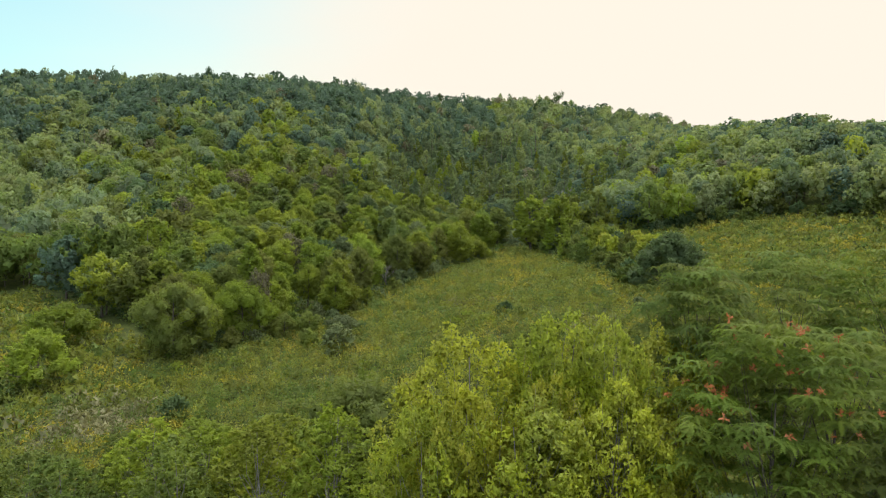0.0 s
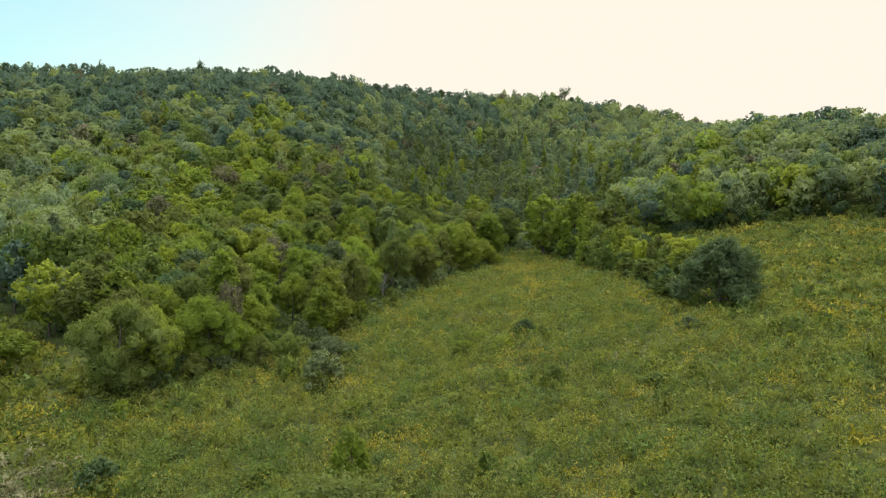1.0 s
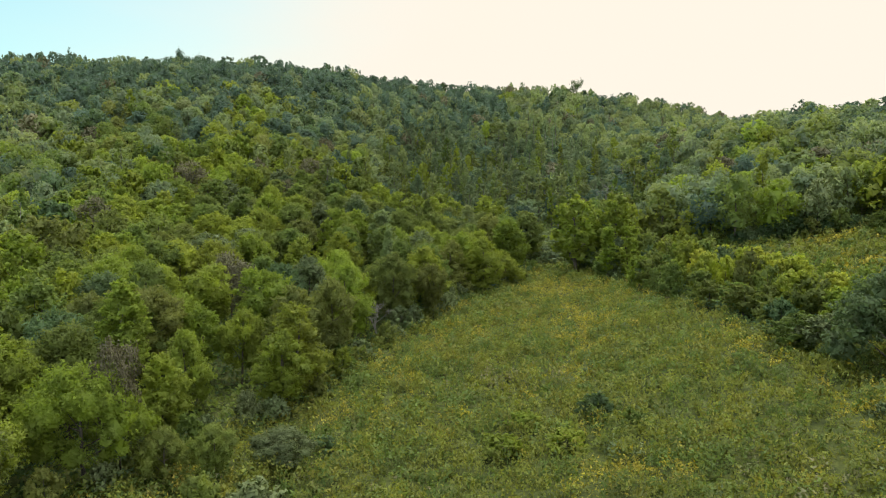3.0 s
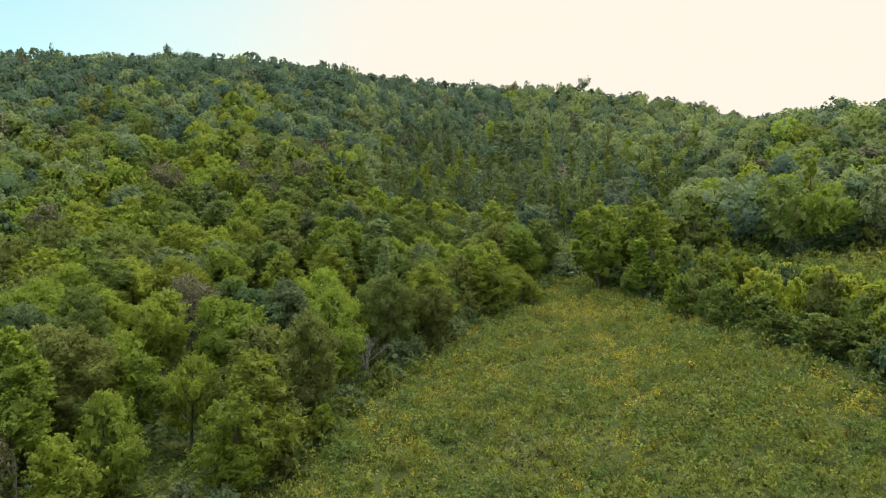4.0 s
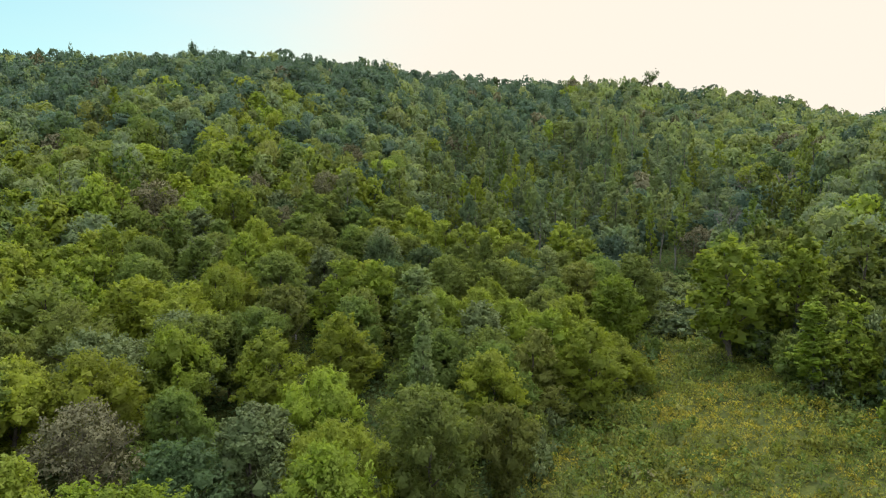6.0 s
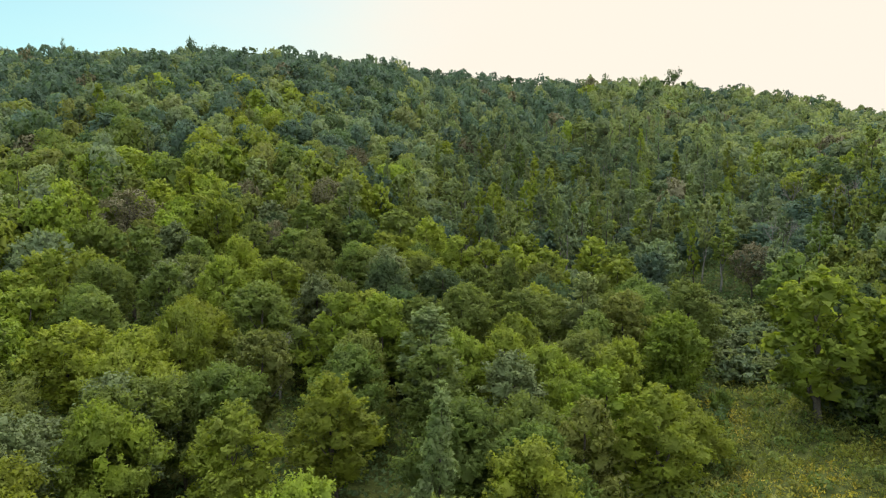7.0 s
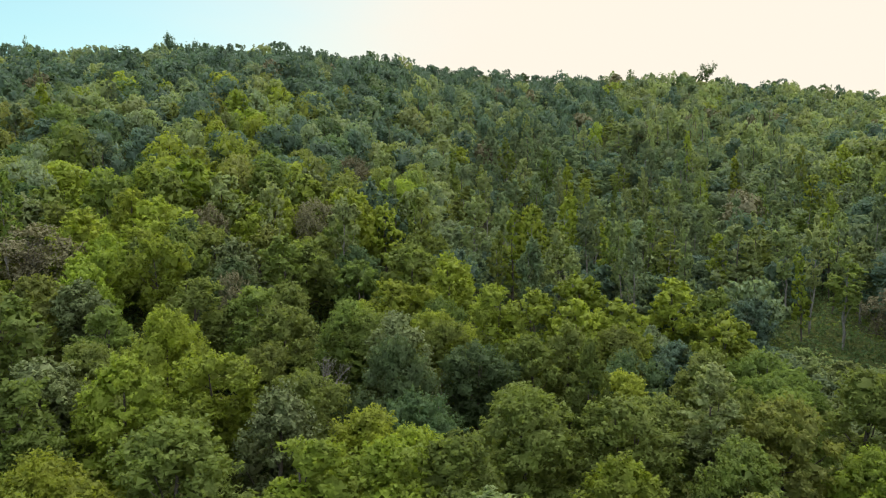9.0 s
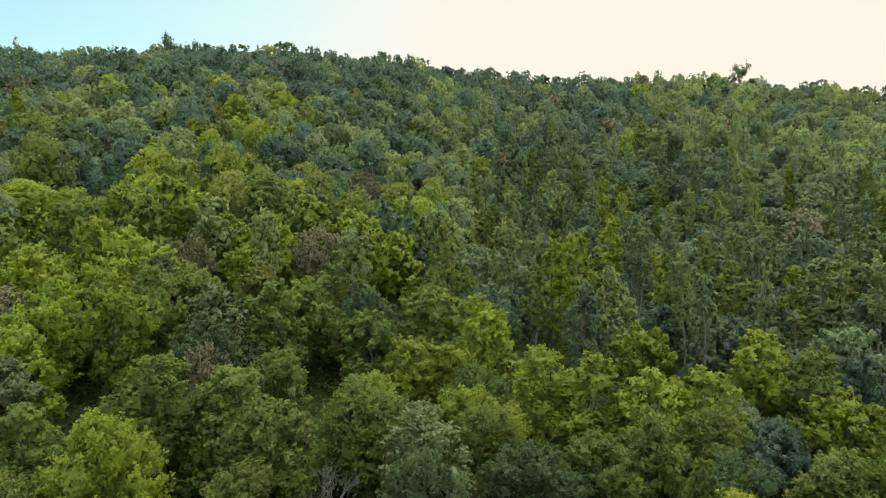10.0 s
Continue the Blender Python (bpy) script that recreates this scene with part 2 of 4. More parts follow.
OUTLINE = {                                # half width of the crown from its foot (0) to its top (1)
    "round": lambda u: np.sqrt(np.clip(1 - (2 * u - 0.9) ** 2 / 1.21, 0.02, 1)),
    "oval": lambda u: np.sin(np.pi * np.clip(0.12 + 0.85 * u, 0, 1)) ** 0.8,
    "cone": lambda u: np.clip(1.02 - u, 0.05, 1) ** 0.75,
    "column": lambda u: np.clip(1 - np.abs(2 * u - 0.85) ** 3, 0.15, 1),
    "dome": lambda u: np.sqrt(np.clip(1 - u ** 2, 0.03, 1)),
    "wide": lambda u: np.clip(0.35 + 0.9 * u, 0, 1) * np.sqrt(np.clip(1.08 - u ** 4, 0.03, 1)),
}


def crown_shape(rng, tall, half, foot, shape, n, leaf, lobes, lobe=0.42, long=1.5, core=0.09, squat=0.82, rough=0.14, loose=0.6, shoot=20, stub=0.0, lift=0.40):
    """A crown of uneven boughs from foot to tall; each bough bristles with leafy shoots, and each shoot is a plume of leaf sprays."""
    u = (np.arange(lobes) + rng.random(lobes)) / lobes * 0.96
    ang = np.arange(lobes) * 2.4 + rng.uniform(-0.6, 0.6, lobes)
    rad = half * lobe * rng.uniform(0.55, 1.30, lobes)
    env = half * OUTLINE[shape](u)
    rr = np.maximum(env - rad * 0.75, 0) * rng.uniform(0.60, 1.15, lobes)
    c = np.stack([np.cos(ang) * rr, np.sin(ang) * rr, foot + rad * 0.5 + u * np.maximum(tall - foot - 1.3 * rad, 0.1)], 1)
    tip = half * lobe * {"cone": 0.42, "column": 0.6}.get(shape, 1.0)
    c = np.vstack([c, [[rng.uniform(-.15, .15) * half, rng.uniform(-.15, .15) * half, tall - tip * 0.95]]])
    rad = np.append(rad, tip)
    flat = np.array([1.06, 1.06, squat])
    # shoots grow out and up from the boughs; those that end inside another bough are left out
    m = max(int(n / shoot), 3 * len(rad))
    k = rng.choice(len(rad), 3 * m, p=rad ** 2 / (rad ** 2).sum())
    d = unit(rng.normal(size=(3 * m, 3)) + [0, 0, 0.45])
    axis = unit(d * [1, 1, 0.8] + rng.normal(size=d.shape) * 0.22 + [0, 0, 0.38])
    base = c[k] + d * flat * (rad[k] * (0.48 + 0.20 * stub))[:, None]
    far = rad[k] * rng.uniform(0.42, 0.88, 3 * m) * (1 - 0.5 * stub)
    end = base + axis * far[:, None]
    depth = np.full(3 * m, 9.0)
    for j in range(len(rad)):
        q = np.linalg.norm((end - c[j]) / flat, axis=1) / rad[j]
        depth = np.where(k == j, depth, np.minimum(depth, q))
    keep = np.where((depth > 0.86) & (end[:, 2] > 0.15))[0][:m]
    k, d, axis, base, far = k[keep], d[keep], axis[keep], base[keep], far[keep]
    i = rng.choice(len(keep), n, p=far ** 1.5 / (far ** 1.5).sum())
    t = rng.beta(1.5, 1.35, n)
    lat = unit(rng.normal(size=(n, 3)))
    lat = unit(lat - axis[i] * (lat * axis[i]).sum(1, keepdims=True) * 0.8)
    girth = ((0.30 + 0.16 * stub) * rad[k] * rng.uniform(0.7, 1.35, len(k)))[i] * (1.06 - 0.72 * t) * np.sqrt(rng.random(n)) * (0.7 + 0.5 * loose)
    p = base[i] + axis[i] * (far[i] * t)[:, None] + lat * girth[:, None]
    p[:, 2] = np.maximum(p[:, 2], 0.1)
    nrm = unit(lat * 0.5 + axis[i] * 0.45 + rng.normal(size=p.shape) * loose + [0, 0, 0.25])
    out = [leaf_tris(rng, p, nrm, np.full(n, leaf), long)]
    ni = int(n * core)
    ki = rng.choice(len(rad), ni, p=rad ** 2 / (rad ** 2).sum())
    di = unit(rng.normal(size=(ni, 3)))
    pi = c[ki] + di * (rad[ki] * 0.45)[:, None]
    out.append(leaf_tris(rng, pi, di, np.maximum(rad[ki] * 0.5, leaf), 1.1))
    soft = unit(np.vstack([lat * 0.42 + d[i] * 0.55 + rng.normal(size=p.shape) * rough + [0, 0, lift], di * 0.6 + [0, 0, lift]]))
    v, f = join(out)
    return (v, f, np.repeat(soft, 3, 0)), c, rad


def limbs(rng, tall, foot, thick, ends, sides=6, bend=0.25, apart=False):
    """A trunk that tapers and leans a little, and a limb to each of the ends."""
    top = np.array([rng.normal() * bend, rng.normal() * bend, tall])
    t = np.linspace(0, 1, 6)[:, None]
    wob = rng.normal(size=(6, 3)) * [bend * 0.4, bend * 0.4, 0] * np.sin(np.pi * t)
    spine = top * t + wob
    spine[0, 2] = -0.4
    pieces = [tube(spine, thick * np.linspace(1.25, 0.18, 6), sides)]
    for e in ends:
        s = np.clip(e[2] / tall - 0.22 - 0.1 * rng.random(), max(0.12, foot / tall * 0.7), 0.9)
        a = top * s
        mid = (a + e) / 2 + rng.normal(size=3) * 0.2 + [0, 0, -0.15]
        r = thick * (1.15 - s) * 0.55
        pieces.append(tube([a, mid, e], [r, r * 0.65, r * 0.22], 4))
    return pieces if apart else join(pieces)


# ---- zones of the plan ----
def wood_edge(y):
    """Where the wood on the long hill meets the field, going up the field."""
    return np.interp(y, [60, 84, 95, 110, 127, 140, 157, 172, 182, 200], [-70, -31, -21, -14, -10, -4, 2, 12, 16, 16])


def in_long_wood(x, y):
    left = (x < wood_edge(y) - 2.5) & (y > 86 + np.clip(-34 - x, 0, 42) * 0.97)
    return left | ((y > 190) & (x <= 30))


def in_spur_wood(x, y):
    return (x > 26) & (y > np.interp(x, [26, 45, 57, 69, 76, 84, 95, 130, 300], [186, 178, 175, 170, 167, 160, 142, 110, 40]))


def in_glade(x, y):
    return ((x - 24) / 9) ** 2 + ((y - 207) / 20) ** 2 < 1


def in_hedge(x, y):
    mid = np.interp(y, [100, 120, 150, 185], [36, 36, 33, 29])
    return (np.abs(x - mid) < 6.0) & (y > 106) & (y < 190)


def wave_noise(x, y, size, seed):
    """Smooth, uneven waves between about -1 and 1, whose swells are about size metres long."""
    rng = np.random.default_rng(seed)
    out = 0
    for _ in range(7):
        a, k = rng.uniform(0, 2 * np.pi), 2 * np.pi / (size * rng.uniform(0.7, 1.8))
        out = out + np.sin(k * (np.cos(a) * x + np.sin(a) * y) + rng.uniform(0, 6.28))
    return out / 3.2


# ---- ground ----
def build_ground():
    def steps(lo, hi, fine, far):
        core = np.arange(lo, hi + 0.1, fine)
        out = fine * 1.35 ** np.arange(1, 22)
        out = np.cumsum(out)
        out = out[out < far]
        return np.concatenate([lo - out[::-1], core, hi + out])
    xs, ys = steps(-240, 260, 3.0, 2600), steps(-40, 520, 3.0, 2600)
    gx, gy = np.meshgrid(xs, ys)
    gz = surface(gx, gy)
    v = np.stack([gx, gy, gz], -1).reshape(-1, 3)
    w = len(xs)
    i = (np.arange(len(ys) - 1)[:, None] * w + np.arange(w - 1)[None, :]).ravel()
    f = np.stack([i, i + 1, i + 1 + w, i + w], 1)
    tagged(new("ground", make_mesh("ground", v, f, [SOIL], smooth=True)),
           "green and brown weedy soil of field and hillside", "ground", kind="structure")


build_ground()

# ---- trees and shrubs as single things ----
WORDS = {"lime": "yellow-green", "mid": "mid-green", "dark": "deep green", "blue": "haze-tinted blue-green", "grey": "silvery green",
         "olive": "olive-green", "rust": "browning", "sage": "pale haze-tinted green", "ash": "haze-greyed green", "gold_lime": "yellowish green"}
PROTO = {}


def stand(x, y, turn, sx, sz, sink=0.0):
    lean, squash = 3 * math.sin(x * 7.1 + y * 3.3), 1 + 0.16 * math.sin(x * 5.3 - y * 2.7)
    return pose(x, y, height(x, y) - sink, lean, -lean * 0.6, turn) @ Matrix.Diagonal((sx * squash, sx / squash, sz, 1))


def put(key, build, m):
    """The first plant of its sort is built, the others are copies of it."""
    if key not in PROTO:
        PROTO[key] = build()
        PROTO[key].matrix_basis = m
        return PROTO[key]
    s = PROTO[key].scale
    return copy_thing(PROTO[key], m @ Matrix.Diagonal((1 / s[0], 1 / s[1], 1 / s[2], 1)))


def leafy(name, seed, leaf, tall, half, foot, shape, n, size, lobes, label, category, group, thick=0.16, lobe=0.42, long=1.5, ends=7, bark=None, core=0.09, squat=0.82, rough=0.14):
    rng = np.random.default_rng(seed)
    root = tagged(new(name), label, category, group)
    (v, f, nv), c, rad = crown_shape(rng, tall, half, foot, shape, n, size, lobes, lobe, long, core, squat, rough)
    tv, tf = limbs(rng, tall * 0.86, foot, thick, c[rng.permutation(len(c))[:ends]])
    part("trunk", make_mesh("trunk", tv, tf, [bark or BARK], smooth=True), root)
    part("crown", make_mesh("crown", v, f, [LEAF[leaf]], normals=nv), root, WORDS[leaf] + " leaves")
    return root


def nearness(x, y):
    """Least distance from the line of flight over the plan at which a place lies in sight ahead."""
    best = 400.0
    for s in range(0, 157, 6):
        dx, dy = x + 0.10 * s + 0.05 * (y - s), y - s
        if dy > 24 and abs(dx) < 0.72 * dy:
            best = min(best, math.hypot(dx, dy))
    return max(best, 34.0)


def broadleaf(leaf, form, x, y, tall, half, turn=0.0):
    """A broadleaved tree of the wood, made 10 m high in one of three widths and then scaled."""
    shape, foot, lobes, lobe = (("round", 1.6, 26, 0.31), ("oval", 1.2, 28, 0.30), ("wide", 2.2, 30, 0.27), ("dome", 1.0, 30, 0.27))[form]
    fine = int(np.searchsorted([58, 86], nearness(x, y)))
    n, size = ((12500, 0.125), (5200, 0.20), (2100, 0.33))[fine]
    half = max(half, 0.34 * tall)
    wide = int(np.searchsorted([0.34, 0.47], half / tall))
    girth, more = ((2.8, 0.8), (4.0, 1.0), (5.4, 1.4))[wide]
    label = "%s broadleaf tree with a %s crown in the hillside wood" % (WORDS[leaf], ("rounded", "oval", "spreading", "domed")[form])
    seed = 100 + form * 17 + sorted(WORDS).index(leaf) + 300 * wide
    return put(("broadleaf", leaf, form, fine, wide), lambda: leafy("broadleaf_tree", seed, leaf, 10, girth, foot, shape, int(n * more), size, int(lobes * (0.7 + 0.3 * more)), label, "tree", "hillside trees",
               lobe=lobe * (1.25, 1.12, 0.95)[wide], squat=0.86, rough=(0.28, 0.22, 0.16)[fine]), stand(x, y, turn, half / girth, tall / 10))


def slender(leaf, form, x, y, tall, half, turn=0.0):
    """A tall narrow tree whose bare stem shows below its leaves."""
    label = "tall slender %s tree with a long bare stem" % WORDS[leaf]
    seed = 300 + form * 11 + sorted(WORDS).index(leaf)
    shape, foot, lobe = (("column", 5.0, 0.40), ("oval", 3.6, 0.38), ("cone", 2.0, 0.38), ("oval", 1.5, 0.25))[form]
    near = nearness(x, y) < 72
    n, size = (9000, 0.125) if near else (1700, 0.24)
    return put(("slender", leaf, form, near), lambda: leafy("slender_tree", seed, leaf, 13, 1.9, foot, shape, n if form < 3 else 1300, size if form < 3 else 0.2, 26, label, "tree", "slender trees", 0.13, lobe, 1.7, 5 if form < 3 else 16, PALE_BARK if form == 0 else BARK, 0.09, 1.2, 0.3 if near else 0.14),
               stand(x, y, turn, half / 1.9, tall / 13))


def shrub(leaf, form, x, y, tall, half, turn=0.0, where="in the weedy field"):
    label = "%s leafy shrub %s" % (WORDS[leaf], where)
    seed = 500 + form * 13 + sorted(WORDS).index(leaf)
    big = tall > 3.4
    h, w, n, size = (5.0, 2.4, 3000, 0.17) if big else (2.0, 1.5, 1700, 0.115)
    return put(("shrub", leaf, form, where, big), lambda: leafy("shrub", seed, leaf, h, w, 0.08 * h, ("dome", "round", "cone")[form], n, size, (16, 12, 9)[form] + 6 * big, label, "shrub", "shrubs " + where, 0.03 * w, 0.36, 1.5, 6),
               stand(x, y, turn, half / w, tall / h, 0.1))


def bare_branches(rng, tall, thick, depth=4, spread=0.55):
    pieces = []

    def grow(a, d, length, r, level):
        b = a + d * length
        mid = (a + b) / 2 + rng.normal(size=3) * length * 0.06
        pieces.append(tube([a, mid, b], [r, r * 0.8, r * 0.6], 5 if level > 2 else 3))
        if level == 0:
            return
        for _ in range(3 if level > 1 else 4):
            q = unit(d + rng.normal(size=3) * spread + [0, 0, 0.22])
            grow(b if rng.random() < 0.5 else (mid + b) / 2, q, length * rng.uniform(0.55, 0.8), r * 0.55, level - 1)
    grow(np.array([0, 0, -0.3]), np.array([rng.normal() * .06, rng.normal() * .06, 1.0]), tall * 0.36, thick, depth)
    return join(pieces)


def bare_tree(form, x, y, tall, turn=0.0):
    def build():
        rng = np.random.default_rng(700 + form)
        root = tagged(new("bare_tree"), "dead tree with bare grey branches among green trees", "tree", "bare trees")
        v, f = bare_branches(rng, 8, 0.17, 5, 0.6)
        part("trunk", make_mesh("trunk", v, f, [PALE_BARK], smooth=True), root)
        return root
    return put(("bare", form), build, stand(x, y, turn, tall / 8, tall / 8))


def withered_tree(form, x, y, tall, half, turn=0.0):
    """A tree that has lost most of its leaves: grey twigs with a thin brown veil."""
    def build():
        rng = np.random.default_rng(750 + form)
        root = tagged(new("withered_tree"), "withering tree with grey twigs and sparse brown leaves", "tree", "withered trees")
        v, f = bare_branches(rng, 9, 0.15, 5, 0.62)
        part("trunk", make_mesh("trunk", v, f, [BARK], smooth=True), root)
        (v, f, nv), cc, rr = crown_shape(rng, 9.6, 4.0, 2.0, "wide", 6500, 0.115, 18, 0.36, 1.8, 0.0)
        part("crown", make_mesh("crown", v, f, [LEAF["rust"]], normals=nv), root, "sparse brown leaves")
        return root
    return put(("withered", form), build, stand(x, y, turn, half / 4.0, tall / 9.6))


def sparse_tree(leaf, form, x, y, tall, half, turn=0.0):
    """An old tree above the others, with open branches and tufts of leaves along them."""
    def build():
        rng = np.random.default_rng(770 + form)
        root = tagged(new("old_tree"), "tall old %s tree with open ragged branches on the ridge" % WORDS[leaf], "tree", "old trees on the ridge")
        v, f = bare_branches(rng, 9, 0.10, 4, 0.55)
        v = v * [*[2.4 / np.percentile(np.abs(v[:, :2]), 92)] * 2, 9.0 / v[:, 2].max()]
        part("trunk", make_mesh("trunk", v, f, [BARK], smooth=True), root)
        twig = v[v[:, 2] > 3.0]
        at = twig[rng.integers(0, len(twig), 900)] + rng.normal(size=(900, 3)) * 0.20
        d = unit(rng.normal(size=(900, 3)) + [0, 0, 0.6])
        lv, lf = leaf_tris(rng, at, d, np.full(900, 0.22), 1.6)
        part("crown", make_mesh("crown", lv, lf, [LEAF[leaf]], normals=np.repeat(d, 3, 0)), root, "open tufts of leaves")
        return root
    return put(("old", leaf, form), build, stand(x, y, turn, half / 1.9, tall / 9))


def thin_tree(leaf, form, x, y, tall, half, turn=0.0, fine=False):
    """A loose-leaved young tree whose twigs show between small leaves."""
    def build():
        rng = np.random.default_rng(800 + form * 7 + sorted(WORDS).index(leaf))
        root = tagged(new("young_tree"), "loose-leaved %s young tree with thin visible twigs" % WORDS[leaf], "tree", "young trees at the near end of the field")
        (v, f, nv), c, rad = crown_shape(rng, 11, 2.6, 3.0, "round" if fine else "dome", 27000 if fine else 12000, 0.056 if fine else 0.085, 120 if fine else 75, 0.16 if fine else 0.20, 1.8, 0.0, 1.6, 0.42, 1.3 if fine else 0.9, 7 if fine else 14, 0.0, 0.80 if fine else 0.62)
        tv, tf = limbs(rng, 10.4, 2.0, 0.065, c[::2] + [0, 0, 0.75 if fine else 0.0])
        part("trunk", make_mesh("trunk", tv, tf, [PALE_BARK], smooth=True), root)
        part("crown", make_mesh("crown", v, f, [LEAF[leaf]], normals=nv), root, WORDS[leaf] + " leaves")
        return root
    return put(("thin", leaf, form, fine), build, stand(x, y, turn, half / 2.6, tall / 11))


def frond_tree(name, seed, x, y, tall, half, label, leaf="mid", pods=True, turn=0.0):
    """A spreading tree with flat layers of feathery compound leaves that arch over at the branch ends."""
    rng = np.random.default_rng(seed)
    root = tagged(new(name), label, "tree")
    heads, each = 52, 9
    tips = heads * each
    hu = (np.arange(heads) + rng.random(heads)) / heads
    ang = np.arange(heads) * 2.4 + rng.normal(size=heads) * 0.2
    rr = half * np.sqrt(np.clip(1.04 - hu ** 4, 0.01, 1)) * rng.uniform(0.5, 1.0, heads)
    head = np.stack([np.cos(ang) * rr, np.sin(ang) * rr, tall - 0.25 - half * 1.85 * (1 - hu)], 1)
    tip = np.repeat(head, each, 0) + rng.normal(size=(tips, 3)) * [0.40, 0.40, 0.09]
    u = np.repeat(hu, each)
    pieces = []
    for id_, p in enumerate(tip):
        for k in range(7):
            a = k * 0.898 + rng.uniform(-0.25, 0.25)
            out = np.array([np.cos(a), np.sin(a), 0.0])
            side = np.array([-np.sin(a), np.cos(a), 0.0])
            size = rng.uniform(0.30, 0.46)
            # the leaf arches out and down; each step bears a leaflet to either side
            s = np.linspace(0, 1, 13)
            mid = p + out * (s * size)[:, None] + np.array([0, 0, 1.0]) * (0.18 * np.sin(s * 2.0) - 0.40 * s ** 2)[:, None] * size / 0.7
            wide = 0.13 * np.sin(np.pi * np.clip(0.12 + s * 0.86, 0, 1)) * size / 0.7
            for i in range(12):
                for sgn in (1, -1):
                    t = mid[i] + sgn * side * wide[i] + out * 0.05 + np.array([0, 0, -0.25 * wide[i]])
                    pieces.append((np.array([mid[i], mid[i + 1] * 0.95 + mid[i] * 0.05, t]), np.array([[0, 1, 2]])))
        if pods and u[id_] > 0.35 and rng.random() < 0.19:
            # a bunch of narrow pods that hang together at the branch end
            rays = unit(rng.normal(size=(14, 3)) + [0, 0, 0.4]) * rng.uniform(0.08, 0.15, (14, 1))
            hub = p + [0, 0, 0.2]
            v = np.vstack([[hub], hub + rays, hub + rays * 0.8 + rng.normal(size=(14, 3)) * 0.035])
            part("seed_pod", make_mesh("seed_pod", v, [(0, k + 1, k + 15) for k in range(14)], [LEAF["pod"]]), root, "small orange-red seed pods")
    wood = limbs(rng, tall - half * 0.9, tall - half * 2.2, 0.11, head[::2] - [0, 0, 0.2], 7, 0.25, True)
    trunk = part("trunk", make_mesh("trunk", *wood[0], [BARK], smooth=True), root)
    for bv, bf in wood[1:]:
        part("branch", make_mesh("branch", bv, bf, [BARK], smooth=True), trunk)
    v, f = join(pieces)
    mid = np.repeat(head, each * 7 * 24 * 3, 0)
    nv = unit((v - mid) * 1.2 + [0, 0, 0.55] + np.repeat(rng.normal(size=(len(v) // 72, 3)), 72, 0) * 0.15)
    flip = (np.cross(v[f[:, 1]] - v[f[:, 0]], v[f[:, 2]] - v[f[:, 0]]) * nv[f[:, 0]]).sum(1) < 0
    f[flip] = f[flip][:, ::-1]
    per = len(f) // heads
    for i in range(heads):
        own = slice(3 * per * i, 3 * per * (i + 1))
        part("leaf_spray", make_mesh("leaf_spray", v[own], f[per * i:per * (i + 1)] - 3 * per * i, [LEAF[leaf]], normals=nv[own]), root, "feathery green compound leaves")
    root.matrix_basis = stand(x, y, turn, 1, 1)
    return root


# ---- trees at the near end of the field ----
def rise(x, y, z):
    """Height of a tree at x, y whose top is at z."""
    return z - height(x, y)


frond_tree("silk_tree", 31, 7.9, 16.6, rise(7.9, 16.6, 13.5), 2.35, "spreading green silk tree with orange-red seed pods", "silk")
frond_tree("sumac_tree", 36, 7.0, 13.6, rise(7.0, 13.6, 10.4), 2.0, "low feathery-leaved tree under the silk tree", "dark", False)
frond_tree("sumac_tree", 32, 8.6, 22.2, rise(8.6, 22.2, 14.6), 1.9, "green feathery-leaved tree behind the silk tree", "mid", False)
frond_tree("sumac_tree", 33, 12.6, 24.8, rise(12.6, 24.8, 14.9), 2.7, "green feathery-leaved tree beside the silk tree", "mid", False)
frond_tree("sumac_tree", 34, 15.5, 23.6, rise(15.5, 23.6, 14.9), 2.6, "tall green feathery-leaved tree at the field's near end", "silk", False)
frond_tree("sumac_tree", 35, 10.9, 18.6, rise(10.9, 18.6, 13.2), 2.3, "shaded feathery-leaved tree crowding the silk tree", "mid", False)
for i, (x, y, z, half) in enumerate([(1.2, 20.5, 12.6, 2.6), (3.6, 21.0, 13.1, 2.7), (5.6, 21.5, 12.7, 2.5), (2.4, 17.6, 11.2, 2.7), (4.6, 17.8, 11.5, 2.6), (0.0, 18.0, 10.8, 2.4),
                                     (6.9, 20.4, 12.6, 2.0), (0.8, 15.2, 9.2, 2.3), (3.4, 15.0, 9.4, 2.3),
                                     (2.6, 19.4, 12.3, 1.8), (4.9, 19.8, 12.7, 1.9), (5.9, 18.2, 11.6, 1.9), (1.2, 18.8, 11.4, 1.9), (3.5, 18.4, 11.6, 1.8)]):
    thin_tree("gold_lime", i % 2, x, y, rise(x, y, z), half, 60 * i, True)
for i, (x, y, z, half, leaf) in enumerate([(-4.8, 29.0, 7.6, 2.8, "lime"), (-8.0, 30.0, 6.6, 2.8, "lime"), (-11.0, 29.0, 6.0, 2.8, "mid"),
                                           (-14.0, 33.0, 5.6, 3.0, "lime"), (-17.5, 31.0, 4.6, 3.0, "mid"), (-21.0, 34.0, 3.6, 3.0, "mid"), (-12.0, 36.0, 4.6, 3.0, "lime"), (-9.0, 38.5, 4.4, 2.8, "lime"), (-14.5, 41.0, 3.4, 2.8, "lime"), (-0.6, 38.0, 5.2, 2.4, "lime"), (-18.0, 39.5, 3.0, 2.8, "olive"),
                                           (10.6, 14.6, 10.6, 2.0, "dark"), (12.8, 17.0, 11.6, 2.4, "grey"), (9.4, 13.4, 9.0, 1.8, "mid"), (14.4, 20.0, 12.8, 2.6, "dark")]):
    thin_tree(leaf, i % 2, x, y, rise(x, y, z), half, 47 * i)

